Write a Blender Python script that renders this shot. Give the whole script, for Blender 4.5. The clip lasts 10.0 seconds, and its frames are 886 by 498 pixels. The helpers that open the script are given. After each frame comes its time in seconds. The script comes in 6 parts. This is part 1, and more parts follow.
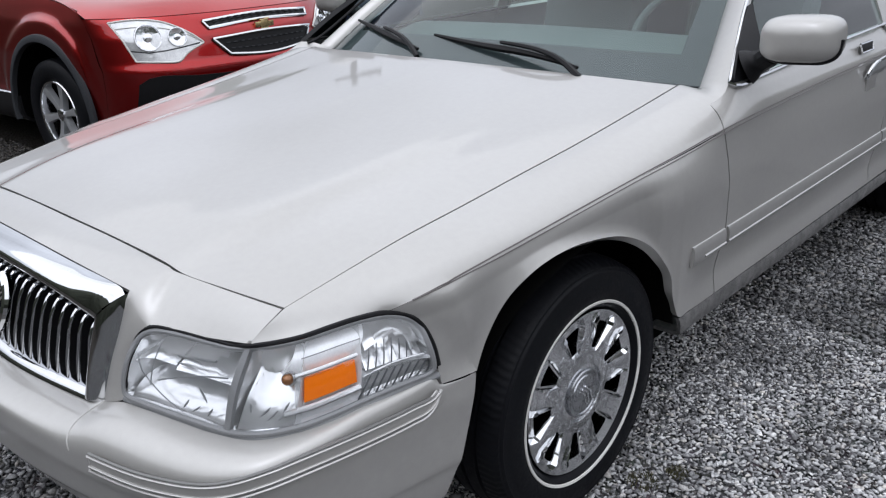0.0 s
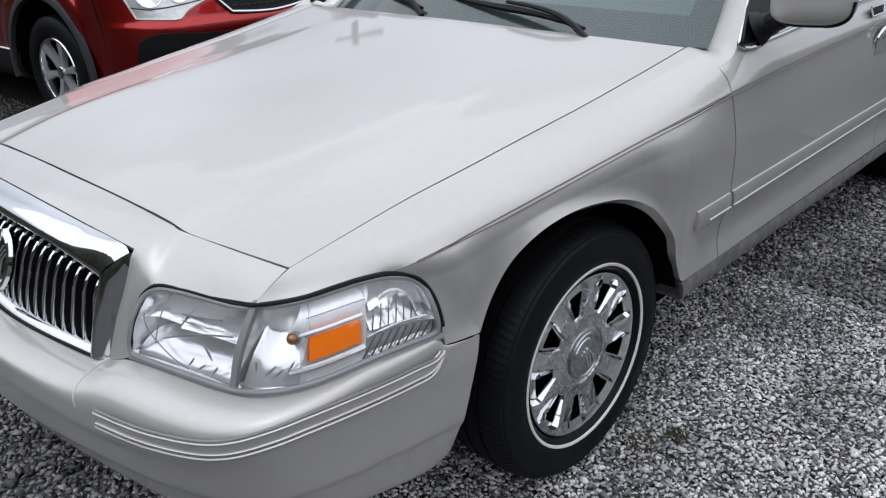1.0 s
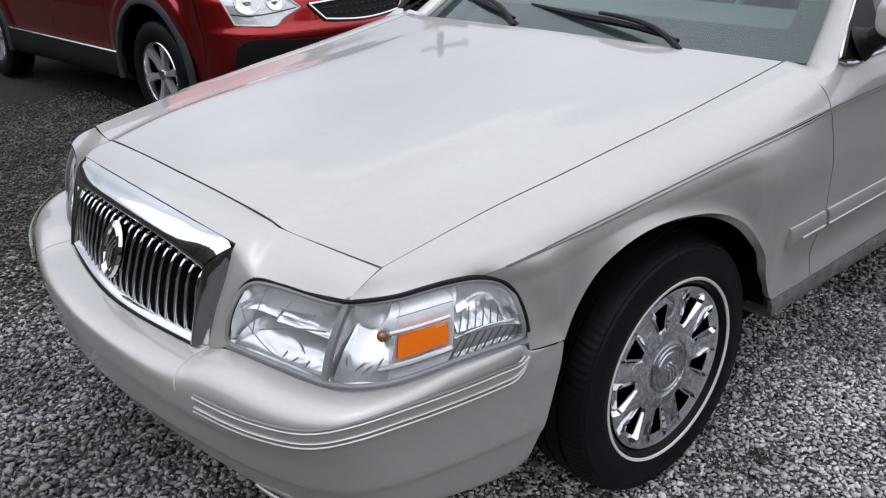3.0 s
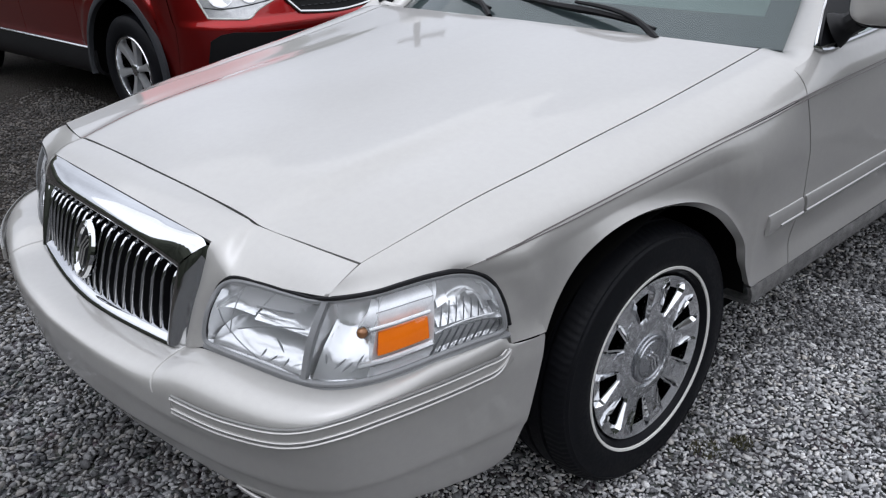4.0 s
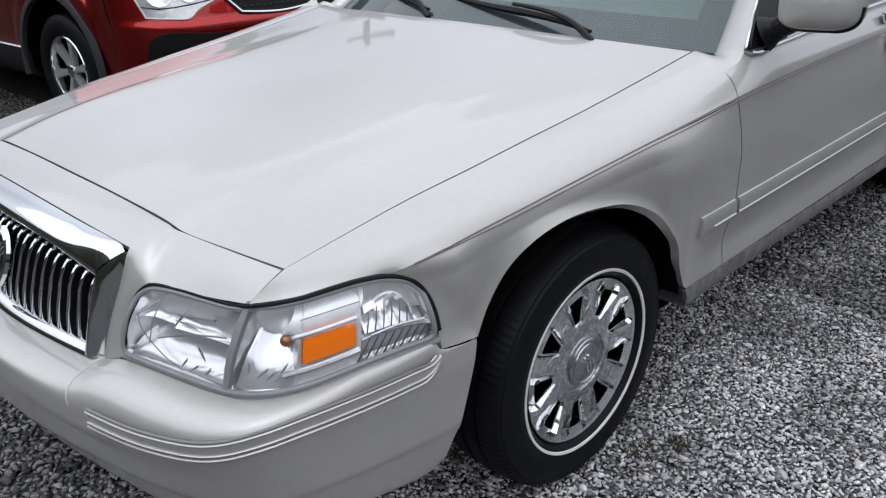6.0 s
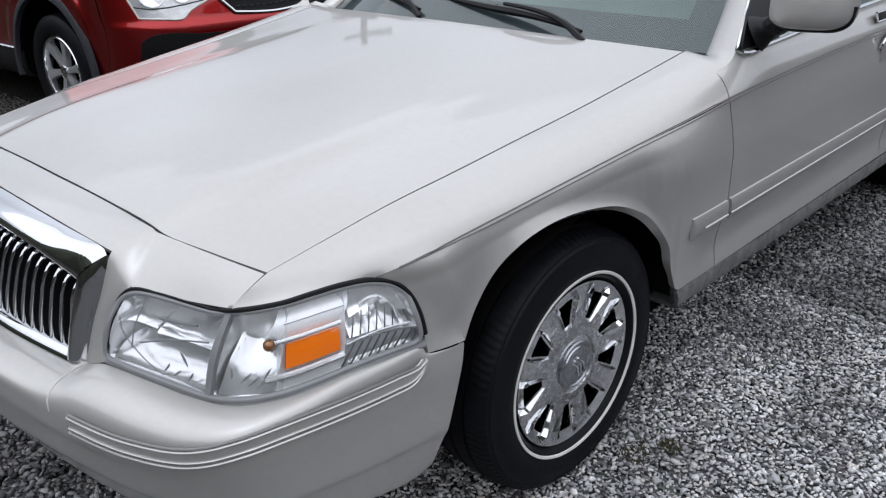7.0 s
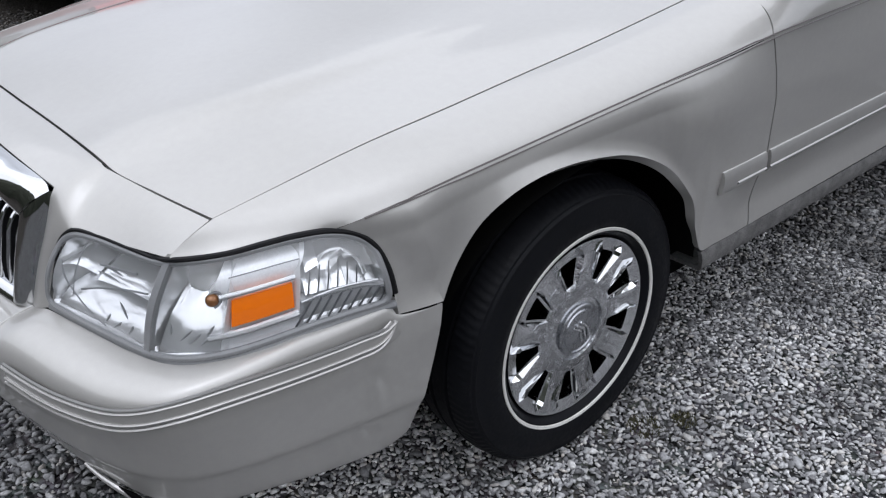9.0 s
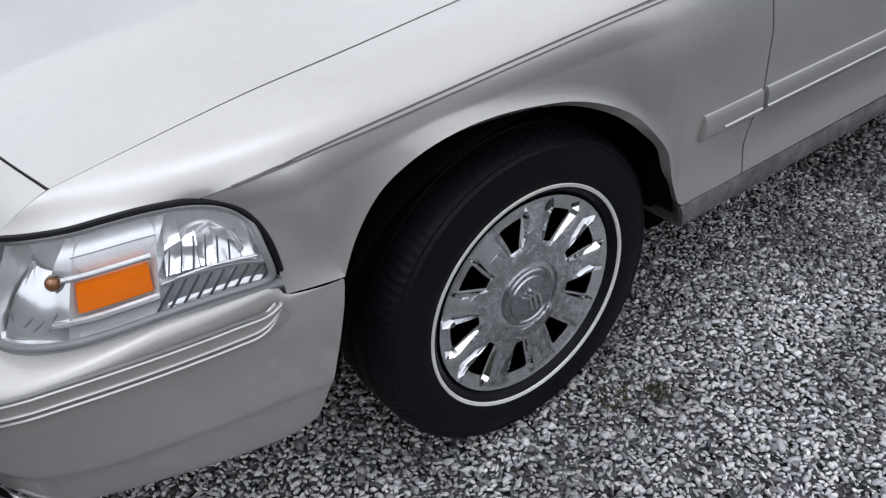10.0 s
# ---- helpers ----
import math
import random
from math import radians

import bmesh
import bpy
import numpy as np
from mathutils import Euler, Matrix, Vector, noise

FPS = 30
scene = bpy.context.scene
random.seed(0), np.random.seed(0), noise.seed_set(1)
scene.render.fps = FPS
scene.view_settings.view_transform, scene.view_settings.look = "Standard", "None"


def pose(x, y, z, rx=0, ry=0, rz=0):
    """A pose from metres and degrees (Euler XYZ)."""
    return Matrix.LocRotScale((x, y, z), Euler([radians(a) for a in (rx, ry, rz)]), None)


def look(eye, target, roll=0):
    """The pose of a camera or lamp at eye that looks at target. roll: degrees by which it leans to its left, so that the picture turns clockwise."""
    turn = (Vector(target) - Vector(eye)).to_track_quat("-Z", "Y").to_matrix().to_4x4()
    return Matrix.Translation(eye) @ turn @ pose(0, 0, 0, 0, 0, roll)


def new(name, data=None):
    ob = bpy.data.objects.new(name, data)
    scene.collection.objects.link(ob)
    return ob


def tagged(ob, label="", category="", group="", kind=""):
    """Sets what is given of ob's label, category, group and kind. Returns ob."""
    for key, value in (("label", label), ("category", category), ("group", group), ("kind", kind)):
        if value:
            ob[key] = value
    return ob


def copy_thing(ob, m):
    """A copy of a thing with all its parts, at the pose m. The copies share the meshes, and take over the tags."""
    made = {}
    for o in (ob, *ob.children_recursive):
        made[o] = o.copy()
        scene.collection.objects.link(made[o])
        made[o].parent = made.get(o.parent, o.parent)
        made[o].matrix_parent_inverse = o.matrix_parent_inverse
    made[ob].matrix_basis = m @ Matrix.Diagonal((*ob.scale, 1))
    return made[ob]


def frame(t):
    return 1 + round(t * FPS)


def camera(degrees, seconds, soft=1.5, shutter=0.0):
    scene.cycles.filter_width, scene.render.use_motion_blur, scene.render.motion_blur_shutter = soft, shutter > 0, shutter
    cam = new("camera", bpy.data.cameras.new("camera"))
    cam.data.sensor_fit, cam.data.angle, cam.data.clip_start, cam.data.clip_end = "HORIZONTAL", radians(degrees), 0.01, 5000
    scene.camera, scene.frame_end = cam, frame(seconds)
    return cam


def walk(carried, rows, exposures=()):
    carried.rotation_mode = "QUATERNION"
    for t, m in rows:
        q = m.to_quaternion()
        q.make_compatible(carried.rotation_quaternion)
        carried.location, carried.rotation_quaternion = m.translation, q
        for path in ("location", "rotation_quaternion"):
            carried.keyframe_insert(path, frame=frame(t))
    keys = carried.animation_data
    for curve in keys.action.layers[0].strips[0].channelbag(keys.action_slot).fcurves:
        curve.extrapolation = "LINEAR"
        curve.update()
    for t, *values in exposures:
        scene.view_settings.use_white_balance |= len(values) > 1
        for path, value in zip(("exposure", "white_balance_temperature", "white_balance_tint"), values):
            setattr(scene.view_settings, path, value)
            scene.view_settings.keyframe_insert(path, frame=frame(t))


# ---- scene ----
from mathutils.bvhtree import BVHTree
cam = camera(57.4, 10.0, soft=1.25)
PATH = [
    (0, (1.837, -1.446, 1.391), (0.553, -0.099, 0.658), -2.1),
    (0.5, (1.829, -1.448, 1.395), (0.552, -0.119, 0.619), -2.0),
    (1, (1.829, -1.451, 1.387), (0.567, -0.132, 0.57), -1.6),
    (1.5, (1.849, -1.469, 1.388), (0.528, -0.187, 0.606), -0.4),
    (2, (1.839, -1.479, 1.389), (0.479, -0.251, 0.589), -0.8),
    (2.5, (1.834, -1.493, 1.392), (0.433, -0.301, 0.607), -1.5),
    (4, (1.821, -1.478, 1.39), (0.462, -0.256, 0.577), -2.1),
    (4.5, (1.814, -1.466, 1.384), (0.495, -0.192, 0.586), -1.4),
    (5, (1.829, -1.453, 1.387), (0.537, -0.163, 0.57), -1.0),
    (5.5, (1.835, -1.439, 1.382), (0.55, -0.139, 0.571), -1.0),
    (7, (1.84, -1.393, 1.378), (0.56, -0.087, 0.567), -1.2),
    (7.5, (1.853, -1.378, 1.375), (0.563, -0.084, 0.561), -1.6),
    (8, (1.877, -1.35, 1.373), (0.605, -0.103, 0.463), -2.1),
    (8.5, (1.89, -1.303, 1.351), (0.592, -0.099, 0.419), -2.5),
    (9, (1.813, -1.171, 1.323), (0.485, -0.014, 0.374), -0.9),
    (9.5, (1.752, -1.033, 1.3), (0.477, 0.086, 0.24), -2.4),
    (10, (1.795, -0.844, 1.288), (0.463, 0.135, 0.163), -3.1),
]
walk(cam, [(t, look(eye, target, roll)) for t, eye, target, roll in PATH], exposures=[(0.0, 0.95), (10.0, 0.95)])

# ---------------------------------------------------------------- light
world = bpy.data.worlds.new("overcast_sky")
scene.world = world
world.use_nodes = True
wn, wl = world.node_tree.nodes, world.node_tree.links
wn.clear()
w_out = wn.new("ShaderNodeOutputWorld")
w_bg = wn.new("ShaderNodeBackground")
w_sky = wn.new("ShaderNodeTexSky")
w_sky.sky_type = "NISHITA"
w_sky.sun_disc = False
w_sky.sun_elevation, w_sky.sun_rotation = radians(72), radians(165)
w_sky.air_density, w_sky.dust_density, w_sky.ozone_density = 1.0, 4.0, 1.0
w_grey = wn.new("ShaderNodeHueSaturation")
w_grey.inputs["Saturation"].default_value = 0.12
# soft cloud sheet: broken brightness, the same all over the dome
w_co = wn.new("ShaderNodeTexCoord")
w_map = wn.new("ShaderNodeMapping")
w_map.inputs["Scale"].default_value = (1.0, 1.0, 2.2)
w_cl = wn.new("ShaderNodeTexNoise")
w_cl.inputs["Scale"].default_value, w_cl.inputs["Detail"].default_value = 2.4, 5.0
w_ramp = wn.new("ShaderNodeMapRange")
w_ramp.inputs["From Min"].default_value, w_ramp.inputs["From Max"].default_value = 0.3, 0.7
w_ramp.inputs["To Min"].default_value, w_ramp.inputs["To Max"].default_value = 0.70, 1.26
w_mul = wn.new("ShaderNodeMix")
w_mul.data_type, w_mul.blend_type = "RGBA", "MULTIPLY"
w_mul.inputs["Factor"].default_value = 1.0
wl.new(w_co.outputs["Generated"], w_map.inputs["Vector"])
wl.new(w_map.outputs["Vector"], w_cl.inputs["Vector"])
wl.new(w_cl.outputs["Fac"], w_ramp.inputs["Value"])
# the cloud sheet evens out the glow round the hidden sun
w_even = wn.new("ShaderNodeMix")
w_even.data_type = "RGBA"
w_even.inputs["Factor"].default_value = 0.62
w_even.inputs["B"].default_value = (5.4, 5.4, 5.4, 1)
wl.new(w_sky.outputs["Color"], w_grey.inputs["Color"])
wl.new(w_grey.outputs["Color"], w_even.inputs["A"])
wl.new(w_even.outputs["Result"], w_mul.inputs["A"])
wl.new(w_ramp.outputs["Result"], w_mul.inputs["B"])
w_cool = wn.new("ShaderNodeMix")
w_cool.data_type, w_cool.blend_type = "RGBA", "MULTIPLY"
w_cool.inputs["Factor"].default_value = 1.0
w_cool.inputs["B"].default_value = (0.935, 0.985, 1.115, 1)
# an overcast dome is brighter overhead than at the horizon
w_sep = wn.new("ShaderNodeSeparateXYZ")
w_up = wn.new("ShaderNodeMapRange")
w_up.inputs["From Min"].default_value, w_up.inputs["From Max"].default_value = 0.0, 0.62
w_up.inputs["To Min"].default_value, w_up.inputs["To Max"].default_value = 0.58, 1.05
w_dome = wn.new("ShaderNodeMix")
w_dome.data_type, w_dome.blend_type = "RGBA", "MULTIPLY"
w_dome.inputs["Factor"].default_value = 1.0
wl.new(w_co.outputs["Generated"], w_sep.inputs["Vector"])
wl.new(w_sep.outputs["Z"], w_up.inputs["Value"])
wl.new(w_mul.outputs["Result"], w_dome.inputs["A"])
wl.new(w_up.outputs["Result"], w_dome.inputs["B"])
wl.new(w_dome.outputs["Result"], w_cool.inputs["A"])
wl.new(w_cool.outputs["Result"], w_bg.inputs["Color"])
wl.new(w_bg.outputs["Background"], w_out.inputs["Surface"])
w_bg.inputs["Strength"].default_value = 0.12
sun = new("sun", bpy.data.lights.new("sun", "SUN"))
sun.data.energy, sun.data.angle, sun.data.color = 0.7, radians(150), (1.0, 0.985, 0.97)
sun.matrix_world = look((1.6, -1.6, 8.0), (0.2, 0.6, 0.0))


# ---------------------------------------------------------------- materials
def mat(name, color, rough=0.5, metal=0.0, coat=0.0, var=0.0, scale=20.0, bump=0.0, bump_scale=200.0, spec=0.5, rough_var=0.0, color2=None, emit=None):
    """A principled material whose colour wanders at two scales, with a fine relief."""
    m = bpy.data.materials.new(name)
    m.use_nodes = True
    nt = m.node_tree
    b = nt.nodes["Principled BSDF"]
    b.inputs["Base Color"].default_value = (*color, 1)
    b.inputs["Roughness"].default_value, b.inputs["Metallic"].default_value = rough, metal
    b.inputs["Coat Weight"].default_value, b.inputs["Coat Roughness"].default_value = coat, 0.03
    b.inputs["Specular IOR Level"].default_value = spec
    if emit:
        b.inputs["Emission Color"].default_value, b.inputs["Emission Strength"].default_value = (*emit[:3], 1), emit[3]
    co = nt.nodes.new("ShaderNodeTexCoord")
    if var or color2:
        n1, n2 = nt.nodes.new("ShaderNodeTexNoise"), nt.nodes.new("ShaderNodeTexNoise")
        n1.inputs["Scale"].default_value, n2.inputs["Scale"].default_value = scale, scale * 9
        n1.inputs["Detail"].default_value = n2.inputs["Detail"].default_value = 4
        add = nt.nodes.new("ShaderNodeMath")
        add.operation = "ADD"
        half = nt.nodes.new("ShaderNodeMapRange")
        half.inputs["From Min"].default_value, half.inputs["From Max"].default_value = 0.65, 1.35
        mix = nt.nodes.new("ShaderNodeMix")
        mix.data_type = "RGBA"
        hi = color2 or tuple(min(1, c * (1 + var)) for c in color)
        lo = color if color2 else tuple(c * (1 - var) for c in color)
        mix.inputs["A"].default_value, mix.inputs["B"].default_value = (*lo, 1), (*hi, 1)
        for n in (n1, n2):
            nt.links.new(co.outputs["Object"], n.inputs["Vector"])
        nt.links.new(n1.outputs["Fac"], add.inputs[0])
        nt.links.new(n2.outputs["Fac"], add.inputs[1])
        nt.links.new(add.outputs[0], half.inputs["Value"])
        nt.links.new(half.outputs[0], mix.inputs["Factor"])
        nt.links.new(mix.outputs["Result"], b.inputs["Base Color"])
        if rough_var:
            rr = nt.nodes.new("ShaderNodeMapRange")
            rr.inputs["To Min"].default_value, rr.inputs["To Max"].default_value = max(0.0, rough - rough_var), min(1.0, rough + rough_var)
            nt.links.new(half.outputs[0], rr.inputs["Value"])
            nt.links.new(rr.outputs[0], b.inputs["Roughness"])
    if bump:
        nb, bp = nt.nodes.new("ShaderNodeTexNoise"), nt.nodes.new("ShaderNodeBump")
        nb.inputs["Scale"].default_value, nb.inputs["Detail"].default_value = bump_scale, 4
        bp.inputs["Strength"].default_value, bp.inputs["Distance"].default_value = bump, 0.002
        nt.links.new(co.outputs["Object"], nb.inputs["Vector"])
        nt.links.new(nb.outputs["Fac"], bp.inputs["Height"])
        nt.links.new(bp.outputs["Normal"], b.inputs["Normal"])
    return m


def pane(name, tint, gloss=0.04, ior=1.5):
    """Thin clear glass or plastic: tinted see-through with a gloss that grows at a slant."""
    m = bpy.data.materials.new(name)
    m.use_nodes = True
    nt = m.node_tree
    nt.nodes.clear()
    out, mix = nt.nodes.new("ShaderNodeOutputMaterial"), nt.nodes.new("ShaderNodeMixShader")
    tr, gl, lw = nt.nodes.new("ShaderNodeBsdfTransparent"), nt.nodes.new("ShaderNodeBsdfGlossy"), nt.nodes.new("ShaderNodeLayerWeight")
    up, fr = nt.nodes.new("ShaderNodeMath"), nt.nodes.new("ShaderNodeMapRange")
    tr.inputs["Color"].default_value = (*tint, 1)
    gl.inputs["Roughness"].default_value = gloss
    lw.inputs["Blend"].default_value = 0.5
    up.operation = "POWER"
    up.inputs[1].default_value = 4.6
    fr.inputs["To Min"].default_value, fr.inputs["To Max"].default_value = ((ior - 1) / (ior + 1)) ** 2 * 2, 1.0
    nt.links.new(lw.outputs["Facing"], up.inputs[0])
    nt.links.new(up.outputs[0], fr.inputs["Value"])
    nt.links.new(fr.outputs[0], mix.inputs[0])
    nt.links.new(tr.outputs[0], mix.inputs[1])
    nt.links.new(gl.outputs[0], mix.inputs[2])
    nt.links.new(mix.outputs[0], out.inputs["Surface"])
    return m


SILVER = mat("silver_metallic_paint", (0.408, 0.399, 0.381), 0.50, 0.45, 1.0, var=0.03, scale=60)
# Speckle mixes road grit with the gravel's reflection, put into the colour.
GRIT_REFLECTION = mat("grit_reflection_paint", (0.27, 0.265, 0.26), 0.5, 0.35, 0.3, color2=(0.06, 0.06, 0.06), scale=34, bump=0.3, bump_scale=300)
GROOVE_SHADE = mat("moulding_groove_shade", (0.17, 0.17, 0.165), 0.45, 0.3, var=0.06, scale=40)
SILVER_MOULD = mat("silver_moulding_paint", (0.50, 0.49, 0.475), 0.36, 0.7, 0.4, var=0.04, scale=40)
CHROME = mat("chrome", (0.68, 0.69, 0.70), 0.04, 1.0, var=0.03, scale=15, rough_var=0.03)
GRILLE_CHROME = mat("grille_chrome", (0.58, 0.59, 0.61), 0.07, 1.0, var=0.06, scale=25, rough_var=0.03)
CHROME_DULL = mat("machined_chrome", (0.74, 0.75, 0.77), 0.10, 1.0, var=0.15, scale=40, rough_var=0.05, bump=0.55, bump_scale=42)
REFLECTOR = mat("lamp_reflector", (0.86, 0.865, 0.87), 0.20, 0.70, var=0.03, scale=45, bump=0.06, bump_scale=120)
SILVER.node_tree.nodes["Principled BSDF"].inputs["Coat Roughness"].default_value = 0.045
LAMP_BAND = mat("lamp_band", (0.90, 0.91, 0.92), 0.40, 0.15, var=0.08, scale=30)
BLACK = mat("black_plastic", (0.006, 0.006, 0.007), 0.5, spec=0.22, var=0.25, scale=30, bump=0.1)
# near-black without sheen: the shade inside cavities put into the colour
GAP = mat("cavity_shade", (0.004, 0.004, 0.004), 1.0, spec=0.0)
RUBBER = mat("tyre_rubber", (0.0036, 0.0040, 0.0056), 0.55, spec=0.15, var=0.3, scale=14, bump=0.2, bump_scale=120, rough_var=0.12)
WHITEWALL = mat("whitewall_rubber", (0.62, 0.61, 0.58), 0.6, var=0.12, scale=30)
ALLOY = mat("bright_alloy", (0.46, 0.47, 0.48), 0.28, 0.55, 0.3, var=0.08, scale=30)
CAP_GREY = mat("brushed_cap", (0.40, 0.41, 0.43), 0.28, 1.0, var=0.12, scale=40, rough_var=0.08)
PEBBLE = mat("pebbled_chrome", (0.62, 0.63, 0.65), 0.22, 1.0, var=0.35, scale=70, rough_var=0.1, bump=1.0, bump_scale=130)
GREY_RIM = mat("grey_lamp_rim", (0.21, 0.215, 0.22), 0.35, var=0.1, scale=30)
AMBER = mat("amber_reflector", (1.0, 0.20, 0.003), 0.3, 0.0, 0.08, spec=0.2, var=0.06, scale=200, bump=0.4, bump_scale=500)
HOUSING = mat("lamp_housing", (0.62, 0.625, 0.63), 0.5, 0.2, var=0.05, scale=60)
FLUTE = mat("lamp_flute", (0.10, 0.105, 0.11), 0.3, 0.3, 0.1)
BULB = mat("amber_bulb", (0.30, 0.13, 0.05), 0.15, 0.4, 0.6)
PIN = mat("pinstripe_charcoal", (0.10, 0.09, 0.085), 0.4)
LENS = pane("clear_lens", (0.95, 0.96, 0.97))
GLASS = pane("green_tinted_glass", (0.78, 0.93, 0.90), 0.03, 1.47)
BORDER = mat("screen_border_print", (0.020, 0.020, 0.026), 0.5, var=0.1, scale=20)
DASH = mat("grey_dashboard", (0.095, 0.107, 0.107), 0.75, var=0.1, scale=20, bump=0.2)
SEAT = mat("grey_cloth", (0.15, 0.165, 0.165), 0.9, var=0.1, scale=20, bump=0.3)
RED = mat("red_metallic_paint", (0.33, 0.007, 0.008), 0.30, 0.92, 1.0, var=0.05, scale=60)
CLAD = mat("grey_cladding", (0.024, 0.026, 0.030), 0.65, spec=0.3, var=0.12, scale=20, bump=0.15)
DARKGLASS = mat("privacy_glass", (0.01, 0.012, 0.013), 0.05, 0.0, 0.5)
GOLD = mat("gold_emblem", (0.75, 0.58, 0.30), 0.2, 1.0)
MOSS = mat("moss", (0.030, 0.030, 0.012), 0.9, color2=(0.085, 0.080, 0.035), scale=80)
NAVY = mat("navy_paint", (0.012, 0.016, 0.04), 0.3, 0.2, 1.0)


# ---------------------------------------------------------------- mesh helpers
def spl(pts, n):
    """A smooth curve through the points, n samples evenly along it."""
    p = np.array(pts, float)
    if len(p) == 2:
        return p[0] + (p[1] - p[0]) * np.linspace(0, 1, n)[:, None]
    t = np.r_[0, np.cumsum(np.maximum(np.linalg.norm(np.diff(p, axis=0), axis=1), 1e-9) ** 0.75)]
    d = np.zeros_like(p)
    s = np.diff(p, axis=0) / np.diff(t)[:, None]
    h = np.diff(t)
    d[1:-1] = (s[:-1] * h[1:, None] + s[1:] * h[:-1, None]) / (h[:-1] + h[1:])[:, None]
    d[0], d[-1] = 1.5 * s[0] - 0.5 * d[1], 1.5 * s[-1] - 0.5 * d[-2]

    def at(u):
        k = np.clip(np.searchsorted(t, u, side="right") - 1, 0, len(t) - 2)
        w = ((u - t[k]) / h[k])[:, None]
        hk = h[k][:, None]
        return (2 * w**3 - 3 * w**2 + 1) * p[k] + (w**3 - 2 * w**2 + w) * hk * d[k] + (3 * w**2 - 2 * w**3) * p[k + 1] + (w**3 - w**2) * hk * d[k + 1]

    fine = at(np.linspace(0, t[-1], max(n * 6, 60)))
    a = np.r_[0, np.cumsum(np.linalg.norm(np.diff(fine, axis=0), axis=1))]
    u = np.linspace(0, a[-1], n)
    return np.stack([np.interp(u, a, fine[:, k]) for k in range(p.shape[1])], 1)


def loft(rows, n, m):
    """A skin through the row curves: n samples across them, m along."""
    r = np.array([spl(c, m) for c in rows])
    return np.stack([spl(r[:, j], n) for j in range(m)], 1)


def flip(g):
    return g[:, ::-1]


def mir(g):
    """The same skin on the other side of the car."""
    return (g * np.array([-1, 1, 1]))[:, ::-1]


def normals(g):
    du, dv = np.gradient(g, axis=0), np.gradient(g, axis=1)
    n = np.cross(dv, du)
    return n / np.maximum(np.linalg.norm(n, axis=2, keepdims=True), 1e-9)


def add_grid(bm, g, close_m=False):
    n, m = g.shape[:2]
    v = [[bm.verts.new(g[i, j]) for j in range(m)] for i in range(n)]
    for i in range(n - 1):
        for j in range(m if close_m else m - 1):
            k = (j + 1) % m
            bm.faces.new((v[i][j], v[i][k], v[i + 1][k], v[i + 1][j]))
    return v


def add_panel(bm, g, flange=0.012, edges="tblr", core=None):
    """A skin whose chosen edges (t, b: first and last row; l, r: first and last column) are folded inwards, towards the core of the body."""
    v = add_grid(bm, g)
    nn = normals(g)
    mid = g.reshape(-1, 3).mean(axis=0)
    if core is None:
        core = np.array([0.0, mid[1] + 0.35, 0.45])
    if ((g - core) * nn).sum() < 0:
        nn = -nn
    n, m = g.shape[:2]
    for e in edges:
        line = {"t": [(0, j) for j in range(m)], "b": [(n - 1, j) for j in range(m)], "l": [(i, 0) for i in range(n)], "r": [(i, m - 1) for i in range(n)]}[e]
        dirs = np.array([nn[i, j] for i, j in line])
        for _ in range(6):
            pad = np.pad(dirs, ((1, 1), (0, 0)), "edge")
            dirs = pad[:-2] + pad[1:-1] + pad[2:]
            dirs /= np.linalg.norm(dirs, axis=1, keepdims=True)
        low = [bm.verts.new(g[i, j] - d * flange) for (i, j), d in zip(line, dirs)]
        for k in range(len(line) - 1):
            a, b = v[line[k][0]][line[k][1]], v[line[k + 1][0]][line[k + 1][1]]
            bm.faces.new((a, b, low[k + 1], low[k]))
    return v


def part(name, bm, material, parent=None, label="", angle=35, fix=True):
    """Links a bmesh as one mesh object under a thing or a part."""
    if fix:
        bmesh.ops.recalc_face_normals(bm, faces=bm.faces[:])
    me = bpy.data.meshes.new(name)
    bm.to_mesh(me)
    bm.free()
    me.materials.append(material)
    me.shade_smooth()
    me.set_sharp_from_angle(angle=radians(angle))
    ob = new(name, me)
    if parent is not None:
        ob.parent = parent
    if label:
        ob["label"] = label
    return ob


def thing(name, at, label, category, group="", rz=0):
    ob = new(name)
    ob.matrix_world = pose(*at, 0, 0, rz)
    ob.empty_display_size = 0.1
    return tagged(ob, label, category, group)


def add_box(bm, m, size, bevel=0.0, seg=2):
    r = bmesh.ops.create_cube(bm, size=1.0, matrix=m @ Matrix.Diagonal((*size, 1)))
    if bevel:
        es = {e for v in r["verts"] for e in v.link_edges}
        bmesh.ops.bevel(bm, geom=list(es), offset=bevel, segments=seg, affect="EDGES", profile=0.6)


def add_tube(bm, pts, radius, sides=8, cap=True):
    """A round bar along a curve; radius a number or one for each point."""
    p = np.array(pts, float)
    rad = np.broadcast_to(np.array(radius, float), (len(p),))
    t = np.gradient(p, axis=0)
    t /= np.linalg.norm(t, axis=1, keepdims=True)
    ref = np.array([0, 0, 1.0]) if abs(t[0][2]) < 0.9 else np.array([1.0, 0, 0])
    rings = []
    for q, d, r in zip(p, t, rad):
        a = np.cross(d, ref)
        a /= np.linalg.norm(a)
        b = np.cross(d, a)
        rings.append([bm.verts.new(q + r * (math.cos(2 * math.pi * k / sides) * a + math.sin(2 * math.pi * k / sides) * b)) for k in range(sides)])
    for r0, r1 in zip(rings, rings[1:]):
        for k in range(sides):
            bm.faces.new((r0[k], r0[(k + 1) % sides], r1[(k + 1) % sides], r1[k]))
    if cap:
        bm.faces.new(rings[0][::-1])
        bm.faces.new(rings[-1])


